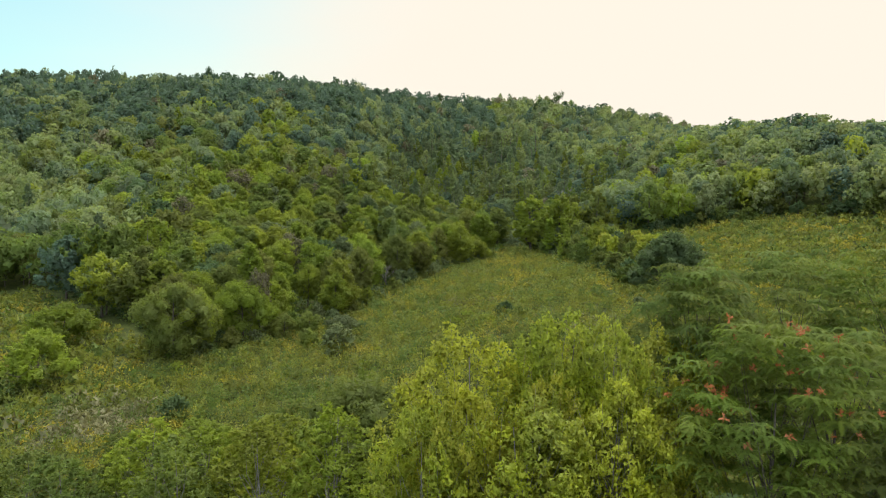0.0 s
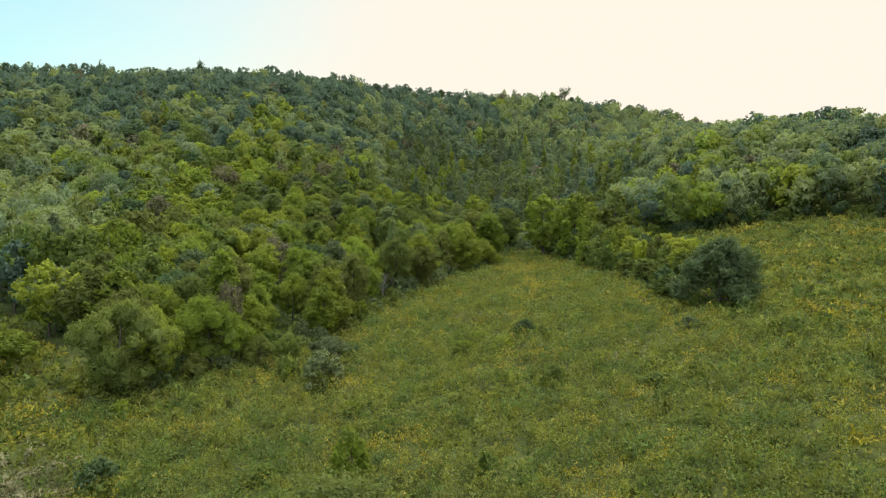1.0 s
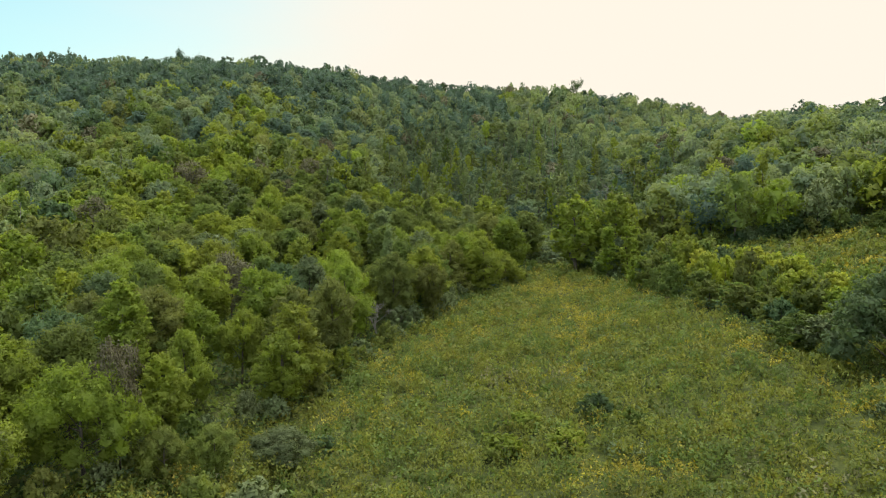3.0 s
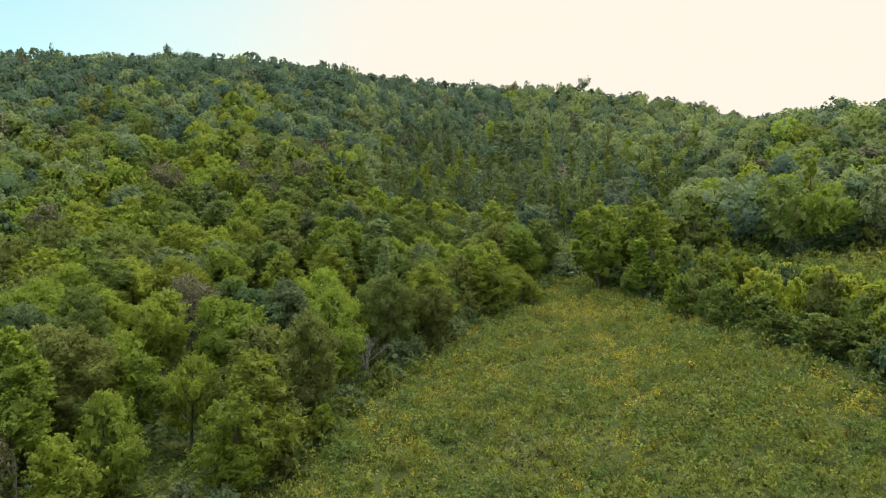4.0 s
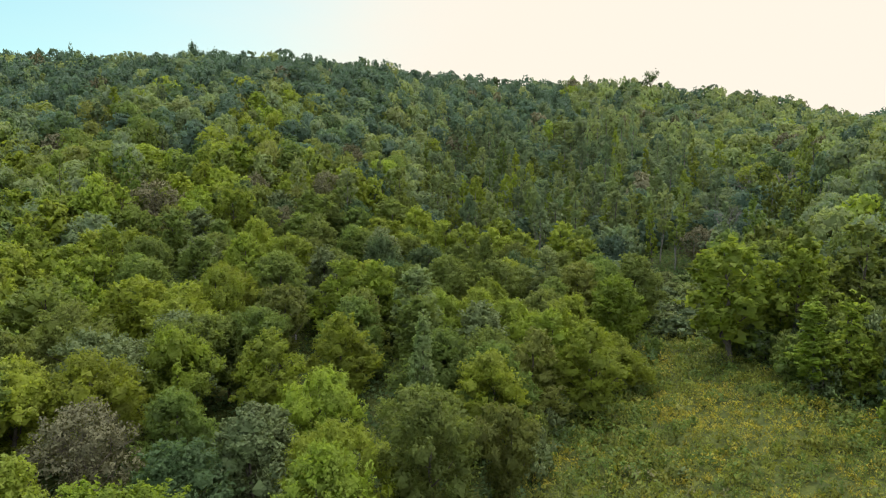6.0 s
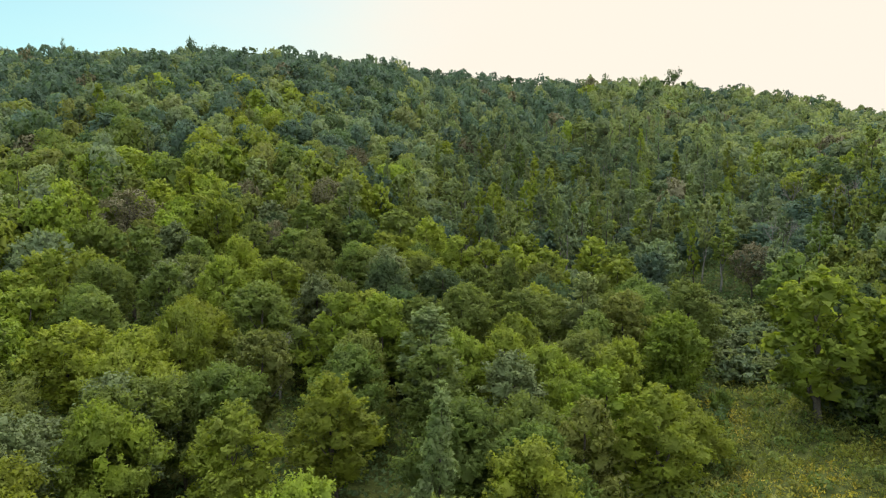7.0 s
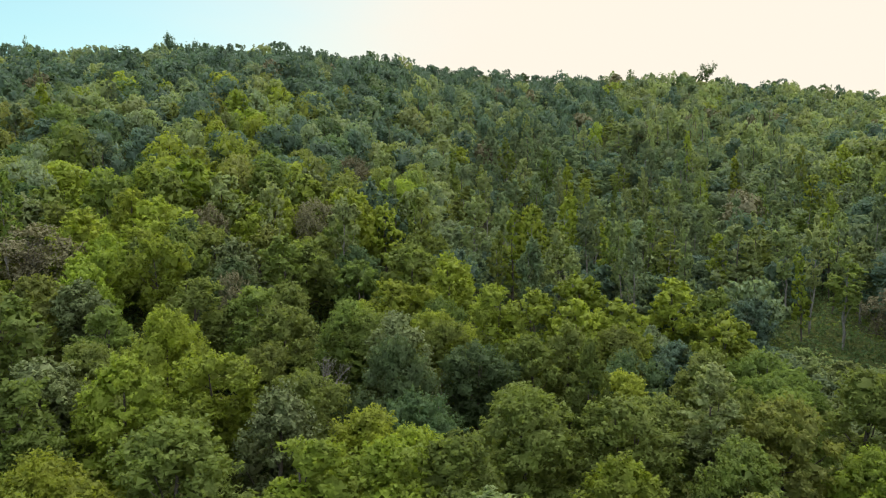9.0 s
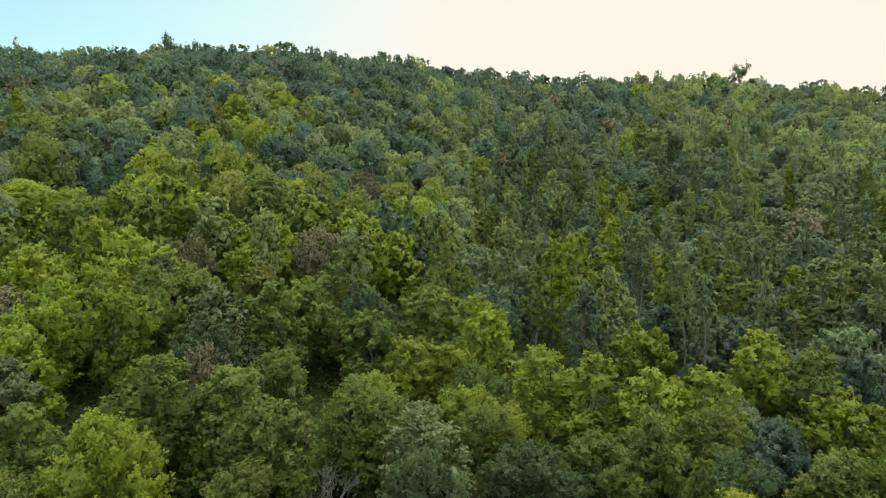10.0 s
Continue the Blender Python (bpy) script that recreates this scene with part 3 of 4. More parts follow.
bushy_tree = leafy("broadleaf_tree", 452, "olive", 9.0, 4.0, 1.4, "round", 12000, 0.105, 26, "olive-green bushy tree with open lower branches in the near field", "tree", "", 0.14, 0.36)
bushy_tree.matrix_basis = stand(-4.9, 42.5, 70, 1, rise(-4.9, 42.5, 5.4) / 9.0)

# ---- trees placed one by one ----
TAKEN = []


def single(kind, leaf, rows):
    for i, (form, x, y, tall, half) in enumerate(rows):
        if leaf == "rust":
            withered_tree(form % 2, x, y, tall, half, (i * 77) % 360)
        else:
            kind(leaf, form, x, y, tall, half, (i * 77) % 360)
        TAKEN.append((x, y, half))


round_tree = leafy("broadleaf_tree", 451, "dark", 8.6, 5.2, 0.5, "dome", 14000, 0.165, 40, "round deep green tree leafy to the ground beside the hedge", "tree", "", 0.2, 0.3)
round_tree.matrix_basis = stand(33, 99.5, 20, 1, 1)
single(broadleaf, "dark", [(1, -21, 194, 11, 3.8), (0, -106, 385, 14.5, 4.4), (3, 57.1, 431.5, 8.9, 3), (2, 67.7, 433.5, 11.7, 3), (1, 76.4, 433.5, 8.9, 3), (0, 96.8, 436, 12.6, 6.6),
    (3, -2.9, 446, 12.8, 5.1), (2, 134.3, 440, 16, 7), (1, -78.7, 232.1, 9.5, 4.1), (0, -73, 253.9, 9.5, 5.2), (3, -57.2, 273.8, 9.4, 5.7), (1, -39.6, 205.7, 11.1, 2.4),
    (1, -91.4, 269, 11.4, 5.4)])
single(broadleaf, "mid", [(1, 41, 184, 13, 3.8), (2, -17.9, 92.5, 4, 1.9), (1, -21.4, 92.5, 4, 2.1), (0, 9.2, 194.9, 9.8, 2.9), (3, -44.6, 192.8, 9.8, 3),
    (2, -10.1, 202.2, 9.9, 2.8), (0, -1.6, 209.1, 9.9, 3.1), (2, -48.3, 179.8, 9.8, 3.9), (0, -29, 219, 9.7, 2.9), (2, -25.2, 232.6, 9.7, 3.4), (3, -40.6, 177.5, 11, 2.5),
    (0, -10.9, 186.5, 11.1, 3.1), (1, -15.4, 178.3, 11, 2.4), (0, -30.6, 175.9, 11, 2.4), (3, -12.5, 165.7, 10.3, 2.4), (1, -41.8, 167.4, 10.5, 2.6), (2, -50.4, 188.7, 11.1, 3)])
single(broadleaf, "mid", [(3, -34.6, 199.3, 11.1, 3.7), (0, 33.2, 207.6, 11.2, 4.2), (1, -42.7, 154.3, 9.2, 5.1), (3, -27.1, 141.1, 8.1, 3.4), (0, -24.3, 225.1, 11.2, 3.2), (2, -37.2, 216.6, 11.2, 2.6),
    (3, -40, 199, 11.1, 2.8), (1, 11.5, 221.4, 11.2, 2.6), (0, -67.7, 233.1, 11.3, 4.3)])
single(slender, "lime", [(2, 25.2, 162, 9.8, 2.6), (2, 28.2, 161, 10, 2.4)])
single(broadleaf, "lime", [(1, 22.8, 177, 14.8, 4.6), (1, 29.6, 176.5, 14.4, 4.2)])
single(broadleaf, "lime", [(0, -27, 93, 8.5, 4.2), (3, -45, 76, 6.6, 4.2), (3, -53, 67, 6.4, 4.4), (0, -50, 90, 6, 4.2),
    (3, -40, 98, 5, 3.6), (1, -5.5, 181.2, 9.7, 3), (1, -31, 87.5, 8.4, 3.5), (3, -14.5, 130.6, 9.8, 4.2), (3, -16.4, 110.6, 8.9, 3), (0, -20.1, 229.7, 9.7, 4),
    (0, -63.9, 221.8, 9.6, 4.3), (3, 7.3, 169.3, 6.4, 4.5), (3, -43.3, 302.5, 9.7, 3.1), (2, -71.4, 297.3, 9.1, 7), (0, -34.4, 167.6, 10.5, 3.6), (1, -35.7, 161.7, 9.9, 4.3)])
single(broadleaf, "lime", [(2, -40.6, 161.9, 10, 2.7), (3, -23.2, 176.1, 11, 3.2), (0, -19.1, 176.5, 11, 3.2), (1, -36.9, 182.1, 11, 3.5), (2, -32.2, 184.6, 11.1, 2.5), (2, 9.8, 179.7, 11, 2.7),
    (1, -19.1, 158.8, 9.6, 2.4), (0, 0.7, 163.7, 10.1, 2.4), (1, 4.4, 160.4, 9.8, 2.4), (0, -24.1, 153.2, 9, 2.4), (0, -5, 213.1, 11.2, 3.5), (2, -48, 209.3, 11.2, 3.9),
    (3, -65.5, 205.1, 11.1, 4.1), (1, -15.3, 138.9, 8, 4.5), (3, -37.4, 132.1, 7.8, 3.6), (3, -56.1, 162.6, 10, 4.2), (0, -26.7, 114.8, 7.4, 2.4), (1, -82.5, 202.3, 11.1, 5.1)])
single(broadleaf, "lime", [(2, -99.2, 228.9, 11.2, 5), (1, -19, 222.5, 11.2, 3), (2, -3, 225.2, 11.2, 3.1), (3, -13.4, 213.6, 11.2, 2.4), (0, -9.6, 214.2, 11.2, 2.4), (1, -0.1, 215.4, 11.2, 2.4),
    (2, 9.3, 211.1, 11.2, 2.4), (0, -61.3, 215.9, 11.2, 3.2), (1, -38.8, 191.5, 11.1, 3.9), (0, 8.9, 226.9, 11.2, 2.8), (2, -34.3, 242.2, 11.3, 4.3), (3, -64.9, 256, 11.4, 4.3),
    (3, -25.2, 107.2, 7.3, 3), (0, -16.5, 106.1, 7.3, 2.4), (1, -24.3, 100, 7.2, 2.4)])
single(sparse_tree, "blue", [(0, -122, 364, 17.2, 2.7), (1, -116.2, 366, 14, 2.7), (2, -172.5, 362, 16.8, 1.8), (0, -55.6, 425, 16.2, 2.7)])
single(broadleaf, "blue", [(0, -125.2, 365.5, 12, 3), (3, -118.6, 363, 11.3, 3.2), (2, -119.4, 367.5, 9.8, 3), (1, -112.8, 365, 9.2, 3.2), (0, -175.7, 363.5, 11.7, 3), (3, -169.1, 361, 11.1, 3.2),
    (2, -93.5, 395, 16.3, 6.8), (1, -58.8, 426.5, 11.3, 3), (0, -52.2, 424, 10.7, 3.2), (3, -66.4, 420, 15.8, 4.8), (2, 63.7, 429, 8.4, 3.2), (1, 74.3, 431, 11, 3.2),
    (0, 83, 431, 8.4, 3.2)])
single(sparse_tree, "dark", [(0, 60.3, 430, 12.8, 2), (1, 70.9, 432, 16.7, 2.7), (2, 79.6, 432, 12.7, 2.3)])
single(slender, "mid", [(0, -13.2, 237.5, 12.4, 2), (0, 30.6, 231.3, 12.3, 2.7), (0, -4.4, 251.4, 12.3, 2.7), (0, 14.3, 254.5, 12.4, 2.4), (0, 28.2, 254.6, 12.2, 2.7), (0, -19.2, 271.6, 12.3, 2.7),
    (0, 41.1, 267.9, 12.2, 2.7), (0, -9.7, 294.4, 12.1, 2.7), (0, 24.6, 298.1, 12.2, 2.7), (0, 8.6, 309.3, 11.8, 2.7), (0, 16.8, 313.8, 12.1, 2.7), (0, 20.9, 358.7, 11.8, 2.7)])
single(broadleaf, "olive", [(3, -17.4, 114.6, 9.9, 2.9), (1, 5.6, 203.9, 9.9, 2.5), (0, -8.8, 138.4, 9.9, 3.6), (2, -33.8, 206.1, 9.8, 2.5), (1, -53.7, 198.1, 9.7, 4), (3, 5.9, 194.2, 9.8, 3.5),
    (2, -4.2, 187.4, 11.1, 2.5), (0, 7.3, 189.2, 11.1, 3.4), (1, 15.2, 195.4, 11.1, 2.8), (2, -27, 164.3, 10.2, 2.4), (3, -1, 158.1, 9.6, 2.4), (2, -10.2, 145.3, 8.2, 3.6),
    (0, -18.8, 122.8, 7.6, 3.4), (2, -4, 142.7, 8.1, 3.2), (3, -6.3, 204.8, 11.1, 2.4), (2, -31, 196.4, 11.1, 2.6)])
single(broadleaf, "grey", [(3, -6.6, 167.9, 9.8, 2.1), (2, -42.7, 182.5, 9.8, 1.9), (0, -13.5, 93.7, 3, 2.6), (3, -19.6, 134.6, 9.8, 2.2), (2, -49.4, 198, 9.9, 2), (1, -43.5, 218, 9.7, 3.4),
    (3, -26.8, 181.6, 11, 2.4), (2, -21, 140.3, 8.1, 2.4), (3, -21.6, 199.7, 11.1, 2.4), (3, -41.7, 213.5, 11.2, 2.5)])
single(broadleaf, "rust", [(0, -25, 94, 9.9, 2.2), (3, -29.2, 133.1, 9.8, 4.1), (2, -51.6, 230.7, 9.7, 2.8), (0, -31.6, 138.3, 8, 2.8), (0, -39.5, 237.2, 11.3, 3.7), (3, -37.3, 202.6, 11.1, 2.4),
    (2, -41.6, 272.5, 11.4, 3.9)])
single(slender, "grey", [(1, -8.3, 234.3, 12.4, 1.7), (1, 8.4, 249.2, 12.3, 2.7)])
single(slender, "sage", [(1, 2.4, 190.7, 12.5, 2.4), (2, -11.2, 152.3, 12.5, 2), (1, 20.7, 242.9, 15.5, 3.3), (1, -13.2, 169.4, 12.5, 3), (1, -4.8, 232, 15.5, 1.9), (1, 32.9, 257.4, 15.5, 3.1),
    (0, -17.6, 249.7, 15.5, 2.1), (1, -7.5, 299.5, 15.5, 2.9), (0, 21.5, 343, 15.5, 3.3)])
single(slender, "ash", [(0, -9.4, 221.8, 15.5, 1.9), (0, 4.7, 231.6, 15.5, 1.9)])

for i, (x, y, tall) in enumerate([(-27.7, 197.5, 8), (-18.6, 200.6, 6.5), (-39, 175.9, 8), (-10.8, 130.7, 6), (54, 262, 12.5), (58.7, 248, 13), (-28.2, 174.4, 8), (63, 252, 12), (41.7, 234.5, 12.5), (-42.1, 279.6, 9)]):
    bare_tree(i % 3, x, y, tall, i * 101 % 360)
    TAKEN.append((x, y, 0.2 * tall))


single(broadleaf, "olive", [(1, -33, 84, 10, 5.0), (1, -18.8, 122.3, 7.5, 3.0)])
single(broadleaf, "lime", [(0, -22.5, 114.6, 7.5, 2.8), (2, -30.2, 119.4, 7.5, 2.9), (3, -12.7, 115.2, 3.5, 1.1)])

# ---- the wood ----
def scatter(seed, step, x0, x1, y0, y1):
    rng = np.random.default_rng(seed)
    gx, gy = np.meshgrid(np.arange(x0, x1, step), np.arange(y0, y1, step * 0.87))
    gx[1::2] += step / 2
    p = np.stack([gx.ravel(), gy.ravel()], 1)
    return p + rng.uniform(-0.40, 0.40, p.shape) * step, rng


def choose_leaf(rng, x, y):
    """The sort of tree: yellow-green ones low down; greyed, blued and paled ones, with haze put into their colour, up
    the slope and on the spur.
    """
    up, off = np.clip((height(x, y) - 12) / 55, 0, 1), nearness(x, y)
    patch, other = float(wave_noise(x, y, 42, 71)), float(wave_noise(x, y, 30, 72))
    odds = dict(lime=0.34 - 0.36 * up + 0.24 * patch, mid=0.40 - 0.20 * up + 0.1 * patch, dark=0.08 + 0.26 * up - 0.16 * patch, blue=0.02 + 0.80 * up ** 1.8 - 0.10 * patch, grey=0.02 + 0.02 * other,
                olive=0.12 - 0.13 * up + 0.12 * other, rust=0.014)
    if off < 95:
        odds.update(lime=0.48 + 0.24 * patch, olive=0.18, blue=0.004, grey=0.02, dark=0.07 - 0.04 * patch)
    if x > 30 and y > 186:
        foot = float(in_spur_wood(np.float64(x), np.float64(y - 22)))
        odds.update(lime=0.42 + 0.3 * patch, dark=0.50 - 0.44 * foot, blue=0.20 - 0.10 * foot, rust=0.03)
    odds = {k: max(v, 0.004) for k, v in odds.items()}
    p = np.array(list(odds.values()))
    leaf = list(odds)[rng.choice(len(p), p=p / p.sum())]
    # trees farther off swap to the leaf colours that carry the haze
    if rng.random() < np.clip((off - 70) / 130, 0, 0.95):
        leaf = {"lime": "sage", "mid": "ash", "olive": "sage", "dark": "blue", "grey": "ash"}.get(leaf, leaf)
    return leaf


def plan_wood():
    p, rng = scatter(41, 5.7, -300, 230, 70, 470)
    x, y = p[:, 0], p[:, 1]
    seen = (np.abs(x) < 14 + 0.66 * y) & (y < 378 + 70 * np.exp(-((x - 10) / 120) ** 2) + 25 / (1 + np.exp(-(x - 40) / 30))) & (x < 150 + np.maximum(y - 350, 0))
    ok = seen & (in_long_wood(x, y) | in_spur_wood(x, y)) & ~in_glade(x, y)
    for tx, ty, r in TAKEN:
        ok &= np.hypot(x - tx, y - ty) > 0.85 * r + 2.2
    return p[ok], rng


def build_wood():
    p, rng = plan_wood()
    near = np.argsort([nearness(x, y) for x, y in p])
    count = {"broadleaf": 0, "slender": 0}
    rest = []
    for i in near:
        x, y = p[i]
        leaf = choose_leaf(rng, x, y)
        hollow = np.exp(-((x - 18) / 42) ** 4 - ((y - 280) / 72) ** 4)
        tall_thin = rng.random() < 0.50 * hollow + 0.05 * (y < 300 and x < 60)
        form, turn = int(rng.integers(0, 4)), float(rng.uniform(0, 360))
        half = rng.triangular(2.9, 4.5, 6.4)
        tall = 6.2 + half * rng.uniform(0.6, 1.4)
        if nearness(x, y) < 75:
            half, tall = min(half, 4.2), min(tall, 9.4)
        if y > 340 and not tall_thin:
            tall, half = rng.triangular(6.8, 10.2, 14.6) + 1.8 * math.exp(-((x + 70) / 35) ** 2) + 1.8 * (x < -170), rng.uniform(2.6, 5.4)
        if x > 95 and 200 < y < 340:
            tall -= 1.5
        if tall_thin:
            tall, half, form = rng.uniform(12.0, 17.5), rng.uniform(1.4, 2.3), form % 3
            if leaf in ("dark", "rust", "olive"):
                leaf = "sage"
            if leaf == "blue":
                leaf = "ash"
        elif hollow > 0.4 and leaf != "rust":
            tall, leaf = 0.72 * tall, "blue" if rng.random() < 0.35 else "ash"
        kind = "slender" if tall_thin else "broadleaf"
        if count[kind] < (205 if kind == "broadleaf" else 150):
            if tall_thin:
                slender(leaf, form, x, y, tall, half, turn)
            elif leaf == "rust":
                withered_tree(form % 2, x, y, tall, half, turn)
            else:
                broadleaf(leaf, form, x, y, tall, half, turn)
            count[kind] += 1
        else:
            rest.append((x, y, leaf, kind, form, tall, half, turn))
    return rest


def bank(kind, n, size):
    """Small crowns for the far woods, by form."""
    out = []
    for form in range(4):
        for k in range(3):
            rng = np.random.default_rng(900 + form * 5 + k)
            if kind == "broadleaf":
                shape, foot, lobes, lobe = (("round", 1.6, 11, 0.45), ("oval", 1.2, 12, 0.44), ("wide", 2.0, 13, 0.40), ("dome", 1.0, 12, 0.43))[form]
                (v, f, nv), c, r = crown_shape(rng, 10, 4.4, foot, shape, n, size, lobes, lobe, 1.4, 0.12, 0.9, 0.10, 0.45, 7, 1.0, 0.62)
                v[:, :2] *= 3.5 / 4.4
            else:
                shape, foot = (("column", 4.0), ("oval", 3.6), ("cone", 2.5), ("column", 4.5))[form]
                (v, f, nv), c, r = crown_shape(rng, 10, 1.8, foot * 0.8, shape, int(n * 0.7), size * 0.75, 22, 0.38, 1.5, 0.12, 1.2, 0.10, 0.45, 7, 1.0, 0.62)
                v[:, :2] *= 3.5 / 1.8
            out.append((v, f, nv))
    return out


def far_woods(name, label, rows, n, size):
    """One joined mass of trees, each with its stem and crown."""
    keys = list(LEAF)
    banks = {k: bank(k, n, size) for k in ("broadleaf", "slender")}
    stem_v, stem_f = tube([[0, 0, -0.04], [0.01, 0, 0.45], [0, 0.01, 0.8]], [0.016, 0.011, 0.004], 4)
    vs, fs, ms, ts, ns, k = [], [], [], [], [], 0
    rng = np.random.default_rng(77)
    for x, y, leaf, kind, form, tall, half, turn in rows:
        v, f, nv = banks[kind][form * 3 + int(rng.integers(3))]
        c, s, z = math.cos(turn), math.sin(turn), height(x, y)
        h, w = tall / 10, half / 3.5
        q = np.stack([(v[:, 0] * c - v[:, 1] * s) * w + x, (v[:, 0] * s + v[:, 1] * c) * w + y, v[:, 2] * h + z], 1)
        qn = np.stack([nv[:, 0] * c - nv[:, 1] * s, nv[:, 0] * s + nv[:, 1] * c, nv[:, 2]], 1)
        q2 = stem_v * tall + [x, y, z]
        tint = rng.random()
        for a, b, m, nn in ((q, f, keys.index(leaf), qn), (q2, stem_f, len(keys) + (kind == "slender"), unit(stem_v * [1, 1, 0] + 1e-6))):
            ns.append(nn)
            vs.append(a)
            fs.append(b + k)
            ms.append(np.full(len(b), m))
            ts.append(np.full(len(a), tint))
            k += len(a)
    me = make_mesh(name, np.concatenate(vs), np.concatenate(fs), [LEAF[q] for q in keys] + [BARK, PALE_BARK], np.concatenate(ms), np.concatenate(ts), normals=np.concatenate(ns))
    return tagged(new(name, me), label, "woods", kind="stuff")


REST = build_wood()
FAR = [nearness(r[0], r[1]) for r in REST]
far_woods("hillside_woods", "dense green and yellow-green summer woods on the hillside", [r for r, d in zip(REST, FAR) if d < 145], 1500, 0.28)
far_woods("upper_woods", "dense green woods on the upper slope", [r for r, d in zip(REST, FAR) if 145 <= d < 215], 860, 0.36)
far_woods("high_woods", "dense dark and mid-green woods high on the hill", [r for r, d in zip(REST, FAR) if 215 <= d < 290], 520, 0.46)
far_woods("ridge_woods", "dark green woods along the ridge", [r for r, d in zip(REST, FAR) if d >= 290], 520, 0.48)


# ---- hedge, edge shrubs and field shrubs ----
def build_shrubs():
    rng = np.random.default_rng(61)
    p, _ = scatter(62, 3.6, 20, 48, 106, 190)
    for x, y in p:
        if in_hedge(x, y) and math.hypot(x - 33, y - 99.5) > 6:
            inner = x > np.interp(y, [100, 120, 150, 185], [33.5, 33.5, 31.5, 27])
            tall = (4.6 if inner else 2.8) + 2.4 * np.clip((y - 112) / 40, 0, 1) * rng.uniform(0.5, 1.1) + rng.uniform(0, 0.8)
            leaf = ["mid", "lime", "grey", "dark", "olive"][rng.choice(5, p=[.28, .46, .02, .04, .20] if inner else [.40, .24, .24, .02, .10])]
            if inner and 116 < y < 146 and rng.random() < 0.55:
                leaf = "gold_lime"
            shrub(leaf, int(rng.integers(0, 2)), x, y, tall, rng.uniform(1.8, 2.8), rng.uniform(0, 360), "in the hedge along the field")
    for y in np.arange(86, 184, 2.6):
        x = float(wood_edge(y)) - rng.uniform(0, 2.2)
        leaf = ["mid", "grey", "blue", "olive"][rng.choice(4, p=[.36, .44, .04, .16])]
        shrub(leaf, int(rng.integers(0, 2)), x, y + rng.uniform(-1, 1), rng.uniform(1.6, 3.6), rng.uniform(1.2, 2.0), rng.uniform(0, 360), "at the edge of the wood")
    p, _ = scatter(63, 4.2, 8, 42, 182, 234)
    for x, y in p:
        if in_glade(x, y):
            shrub(["sage", "ash", "grey"][rng.choice(3, p=[.5, .3, .2])], 0, x, y, rng.uniform(1.6, 3.0), rng.uniform(2.0, 3.0), rng.uniform(0, 360), "covering the glade")
    for x in np.arange(30, 128, 2.3):
        y = float(np.interp(x, [26, 45, 57, 69, 76, 84, 95, 130], [186, 178, 175, 170, 167, 160, 142, 110])) + rng.uniform(-1.5, 2.0)
        leaf = ["ash", "dark", "mid", "olive"][rng.choice(4, p=[.22, .38, .26, .14])]
        shrub(leaf, int(rng.integers(0, 2)), x, y, rng.uniform(2.4, 5.0), rng.uniform(1.8, 2.8), rng.uniform(0, 360), "at the foot of the wooded spur")
    for leaf, x, y, tall, half in [("lime", -6.7, 60, 3.6, 1.5), ("grey", -12.6, 83, 4.0, 2.3), ("dark", -24.5, 62.5, 2.2, 1.7), ("mid", 9, 76, 2.2, 1.2), ("dark", 9, 98, 2.0, 1.6), ("mid", -17, 87, 3.0, 1.5)]:
        shrub(leaf, 0, x, y, tall, half, x * 31 % 360)
    count = 0
    p, _ = scatter(64, 6.0, -60, 75, 28, 172)
    for x, y in p:
        field = (x > wood_edge(y) + 3) and not in_hedge(x, y) and not in_spur_wood(np.float64(x), np.float64(y)) and math.hypot(x - 33, y - 99.5) > 7
        if field and rng.random() < 0.2 and count < 62:
            shrub(["mid", "lime", "dark", "grey", "olive"][rng.choice(5, p=[.42, .24, .06, .06, .22])], int(rng.integers(0, 2)), x, y, rng.uniform(0.9, 1.8), rng.uniform(0.8, 1.9), rng.uniform(0, 360))
            count += 1


build_shrubs()


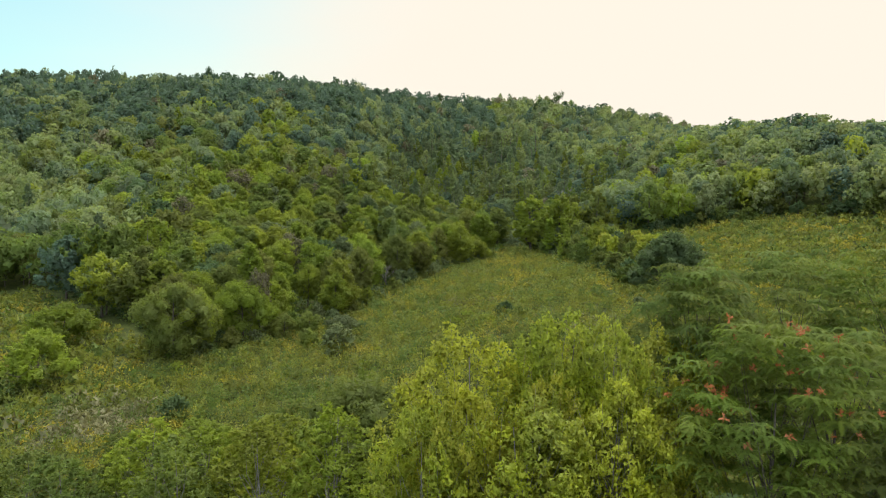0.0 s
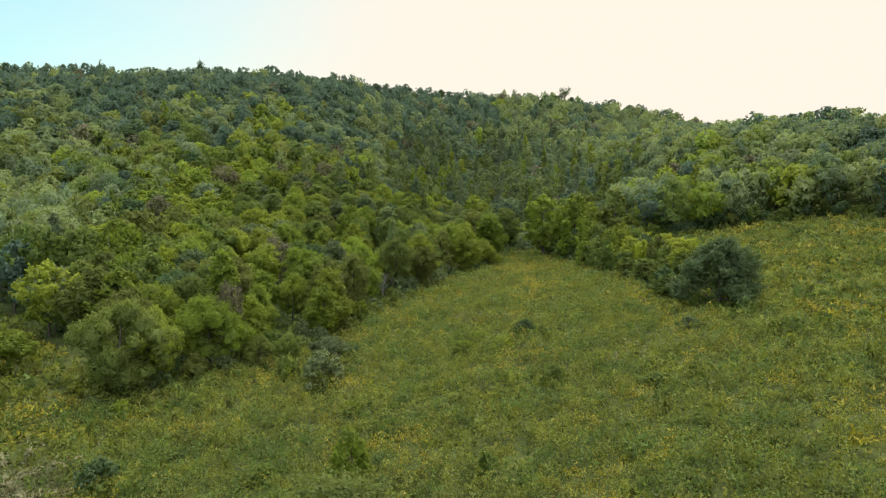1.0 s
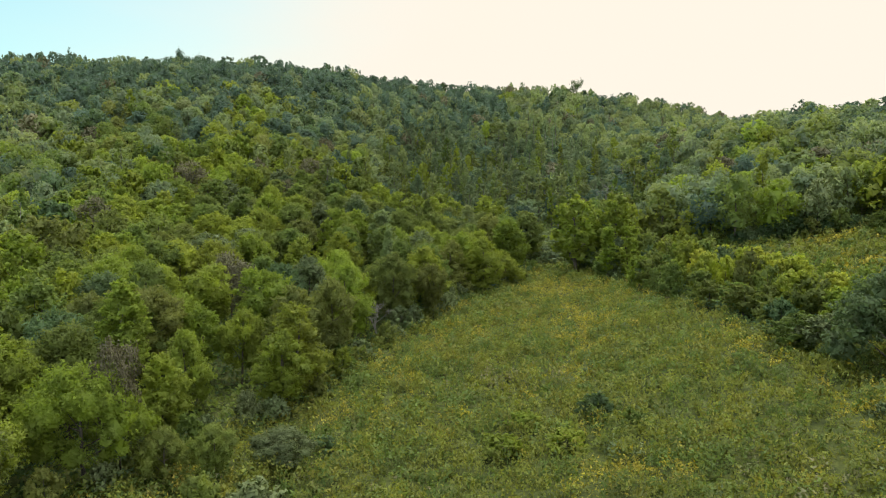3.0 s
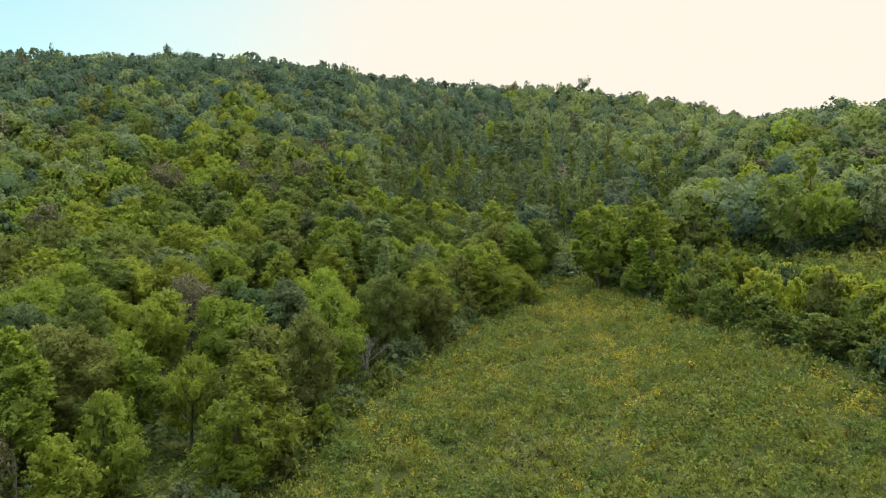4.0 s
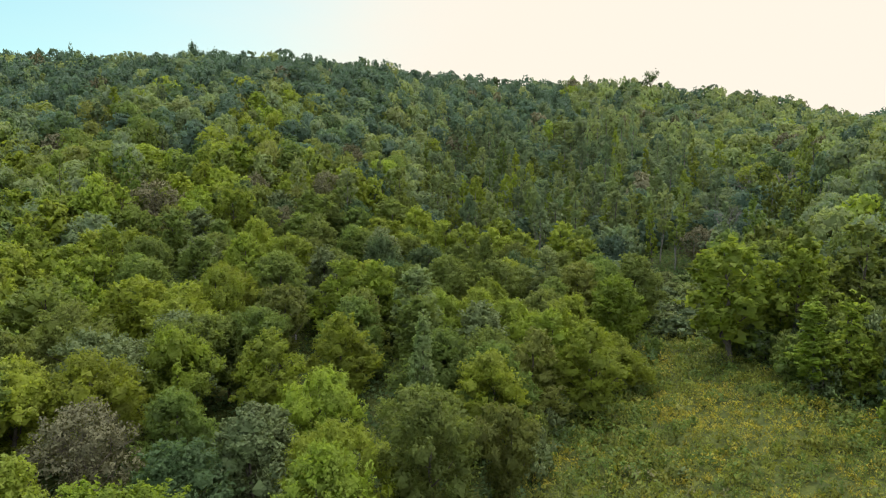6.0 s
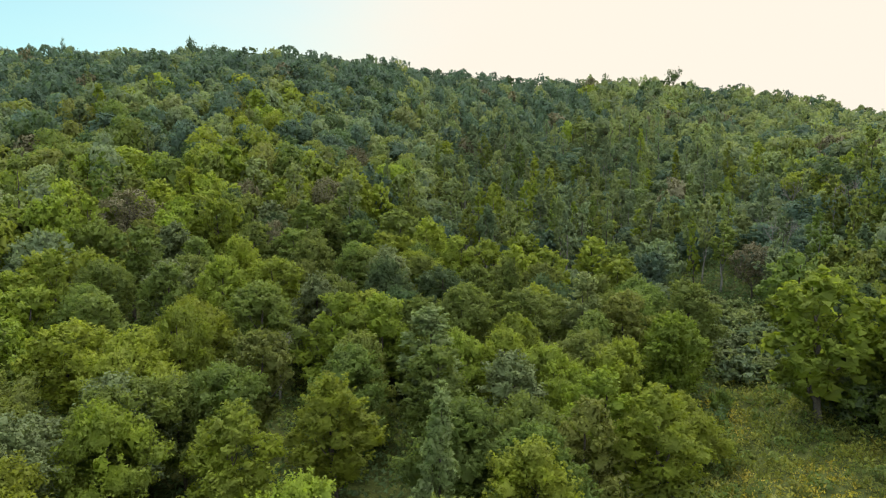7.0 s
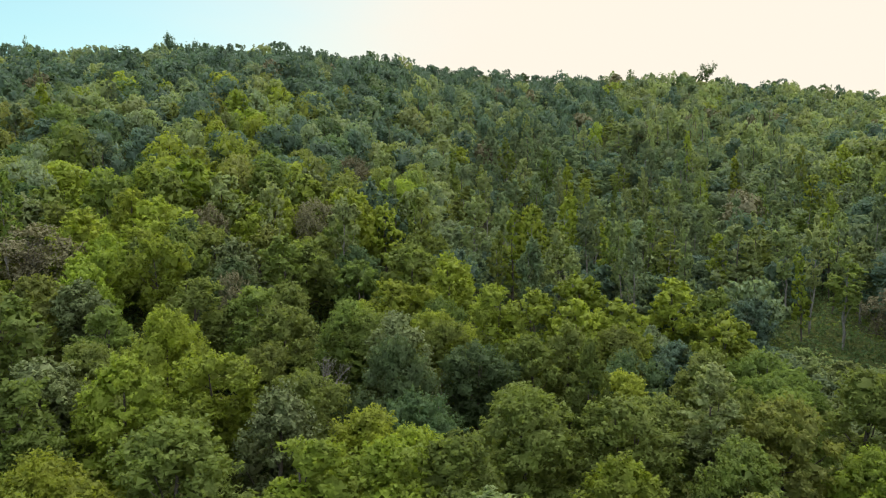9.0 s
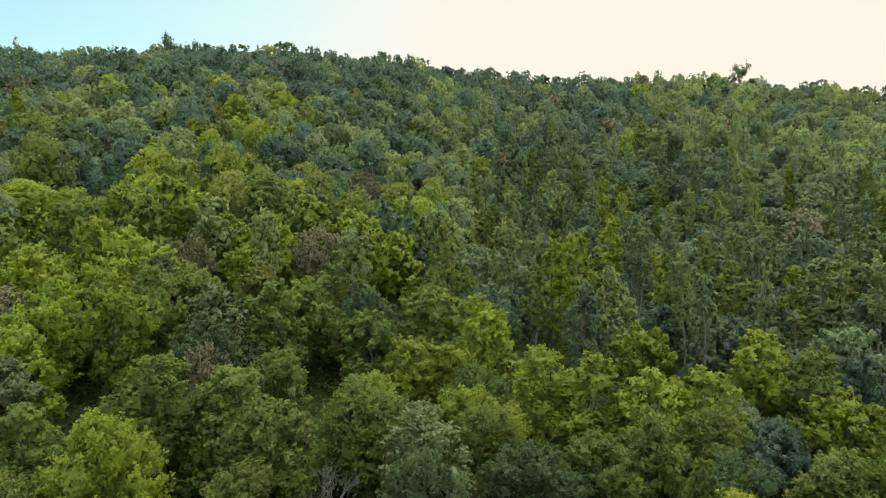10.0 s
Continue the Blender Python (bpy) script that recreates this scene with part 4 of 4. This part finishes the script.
# ---- weeds of the field ----
def build_weeds():
    rng = np.random.default_rng(91)
    keys = ["weed", "golden", "straw", "grey", "herb", "olive"]
    pos, size = [], []
    for x0, x1, y0, y1, dens, s in [(-30, 36, 26, 64, 5.8, 0.092), (-30, 36, 64, 100, 4.8, 0.105), (-24, 36, 100, 186, 3.4, 0.118), (34, 80, 40, 180, 1.2, 0.20),
                                    (-80, -26, 30, 130, 1.5, 0.17), (-150, -80, 60, 140, 0.4, 0.3), (-30, 40, -10, 26, 0.8, 0.25), (80, 130, 60, 170, 0.5, 0.28), (-170, 150, -40, 180, 0.22, 0.34)]:
        n = int((x1 - x0) * (y1 - y0) * dens)
        q = np.stack([rng.uniform(x0, x1, n), rng.uniform(y0, y1, n)], 1) + rng.normal(size=(n, 2)) * 5
        x, y = q[:, 0], q[:, 1]
        ok = ~in_long_wood(x, y) & ~in_spur_wood(x, y) & ~in_hedge(x, y) & ((s < 0.33) | (x < -34) | (x > 38) | (y < 20))
        pos.append(q[ok])
        size.append(np.full(ok.sum(), s))
    q, s = np.concatenate(pos), np.concatenate(size)
    x, y = q[:, 0], q[:, 1]
    n, k = len(q), 14
    def mound(x, y):
        return np.clip(0.95 + 0.40 * wave_noise(x, y, 7, 11) + 0.75 * wave_noise(x, y, 2.6, 12), 0.38, 2.6)
    tilt = np.stack([mound(x - 0.4, y) - mound(x + 0.4, y), mound(x, y - 0.4) - mound(x, y + 0.4), np.zeros(n)], -1)
    swell = mound(x, y) * rng.uniform(0.75, 1.25, n)
    # sorts of plants grow in patches
    kind = np.zeros(n, int)
    cool = 0.9 * wave_noise(x, y, 5.5, 25) + 0.5 * wave_noise(x, y, 14, 28) + 0.5 * wave_noise(x, y, 2.2, 29) + rng.normal(size=n) * 0.25
    kind[cool > 0.50], kind[cool < -2.1] = 4, 3
    kind[wave_noise(x, y, 5.5, 27) + rng.normal(size=n) * 0.25 > 0.8] = 5
    pale = wave_noise(x, y, 20, 23) + 0.5 * wave_noise(x, y, 4, 24) + rng.normal(size=n) * 0.5 + 2.6 * np.exp(-((x + 33) / 6) ** 2 - ((y - 61) / 6) ** 2)
    kind[pale > 1.9] = 2
    gold = wave_noise(x, y, 17, 21) + 0.8 * wave_noise(x, y, 5, 22) + rng.normal(size=n) * 0.16 + 1.1 * np.exp(-((x - 15) / 9) ** 2 - ((y - 150) / 26) ** 2)
    kind[gold > 0.82] = 1
    # each plant is a tuft of leaves round a few stalks
    a, r = rng.uniform(0, 2 * np.pi, (n, k)), rng.uniform(0, 1, (n, k)) ** 0.6
    high = rng.uniform(0.12, 1.0, (n, k)) * swell[:, None]
    spread = (0.16 + 1.6 * s)[:, None] * (0.5 + 0.5 * swell[:, None])
    px, py = x[:, None] + np.cos(a) * r * spread, y[:, None] + np.sin(a) * r * spread
    centre = np.stack([px, py, np.broadcast_to(surface(x, y)[:, None], (n, k)) + high], -1).reshape(-1, 3)
    way = np.stack([np.cos(a) * r, np.sin(a) * r, np.full((n, k), 0.5)], -1).reshape(-1, 3)
    nrm = unit(way * [1.0, 1.0, 0.9] + rng.normal(size=way.shape) * 0.45)
    v, f = leaf_tris(rng, centre, nrm, np.repeat(s * np.where(kind == 1, 0.75, 1.0), k), 2.2, 0.5)
    soft = np.repeat(unit(way * [0.5, 0.5, 1.0] + rng.normal(size=way.shape) * 0.12 + [0, 0, 0.3] + np.repeat(tilt, k, 0) * 1.5), 3, 0)
    kind = np.repeat(kind, k)
    kind[(kind == 1) & ((high.ravel() < np.repeat(swell, k) * 0.40) | (rng.random(n * k) < 0.12))] = 0        # only the tops flower
    tint = 0.5 + 0.22 * wave_noise(x, y, 9, 26) + rng.uniform(-0.22, 0.22, n)
    me = make_mesh("field_weeds", v, f, [LEAF[key] for key in keys], kind, np.repeat(np.clip(tint, 0.02, 0.98), 3 * k), normals=soft)
    tagged(new("field_weeds", me), "tall green weeds and yellow goldenrod covering the field", "weeds", kind="stuff")


build_weeds()


def build_herbs():
    """Bushy herbs that stand in mounds over the weeds, thick in some places and thin in others."""
    rng = np.random.default_rng(92)
    n, k = 15000, 44
    x, y = rng.uniform(-62, 78, n), 30 + 156 * rng.random(n) ** 1.25
    thick = wave_noise(x, y, 13, 41) + 0.5 * wave_noise(x, y, 4, 42) + rng.normal(size=n) * 0.35
    ok = ~in_long_wood(x, y) & ~in_spur_wood(x, y) & ~in_hedge(x, y) & (x > wood_edge(y) - 1) & (thick > -0.05)
    x, y, thick = x[ok], y[ok], thick[ok]
    n = len(x)
    r = rng.uniform(0.36, 0.95, n) + 0.24 * np.clip(thick, 0, 2)
    d = unit(rng.normal(size=(n, k, 3)) + [0, 0, 0.35])
    d[..., 2] = np.abs(d[..., 2])
    knob = 1 + 0.22 * np.sin(5 * d[..., 0] + x[:, None]) * np.sin(5 * d[..., 1] + y[:, None])
    at = d * (r[:, None] * knob * rng.uniform(0.6, 1.1, (n, k)))[..., None] * [1, 1, 1.15] + np.stack([x, y, surface(x, y) + 0.25], -1)[:, None]
    at, d = at.reshape(-1, 3), d.reshape(-1, 3)
    size = np.repeat(0.10 + 0.0007 * np.clip(y - 60, 0, 130), k)
    v, f = leaf_tris(rng, at, unit(d + rng.normal(size=d.shape) * 0.5), size, 1.9)
    keys = ["herb", "weed", "olive", "golden", "grey"]
    tone = wave_noise(x, y, 9, 43) + rng.normal(size=n) * 0.6
    kind = np.digitize(tone, [0.45, 1.05, 1.9, 2.0])
    soft = np.repeat(unit(d * 0.85 + rng.normal(size=d.shape) * 0.15 + [0, 0, 0.3]), 3, 0)
    me = make_mesh("field_herbs", v, f, [LEAF[q] for q in keys], np.repeat(kind, k), np.repeat(rng.random(n), 3 * k), normals=soft)
    tagged(new("field_herbs", me), "bushy green herbs growing in mounds over the field", "herbs", kind="stuff")


build_herbs()


# ---- undergrowth of the near wood ----
def build_undergrowth():
    """Bushy growth that closes the floor of the wood, in low mounds."""
    rng = np.random.default_rng(95)
    n = 430000
    x, y = rng.uniform(-95, 85, n), rng.uniform(76, 285, n)
    ok = (in_long_wood(x - 3, y) | in_spur_wood(x, y) | in_glade(x, y) | in_hedge(x, y)) & (x > -30 - 0.35 * y) & ((y < 245) | (x > -20))
    x, y = x[ok], y[ok]
    n = len(x)
    mound = np.clip(1.1 + 0.8 * wave_noise(x, y, 5, 31) + 0.5 * wave_noise(x, y, 2.4, 33) + 0.5 * in_glade(x, y), 0.3, 3.0)
    lift = rng.uniform(0.05, 1.0, n) * mound
    v, f = leaf_tris(rng, np.stack([x, y, surface(x, y) + lift], 1), unit(rng.normal(size=(n, 3)) * 0.6 + [0, 0, 0.8]), np.full(n, 0.24), 1.5)
    # the deep green leaves put the shade of the gaps between trees into colour
    kind = (wave_noise(x, y, 12, 32) + rng.normal(size=n) * 0.5 > 0.5).astype(int) + 2 * in_glade(x, y)
    me = make_mesh("undergrowth", v, f, [LEAF["dark"], LEAF["mid"], LEAF["sage"], LEAF["ash"]], kind, np.repeat(rng.random(n), 3))
    tagged(new("undergrowth", me), "low leafy undergrowth on the floor of the wood", "undergrowth", kind="stuff")


build_undergrowth()
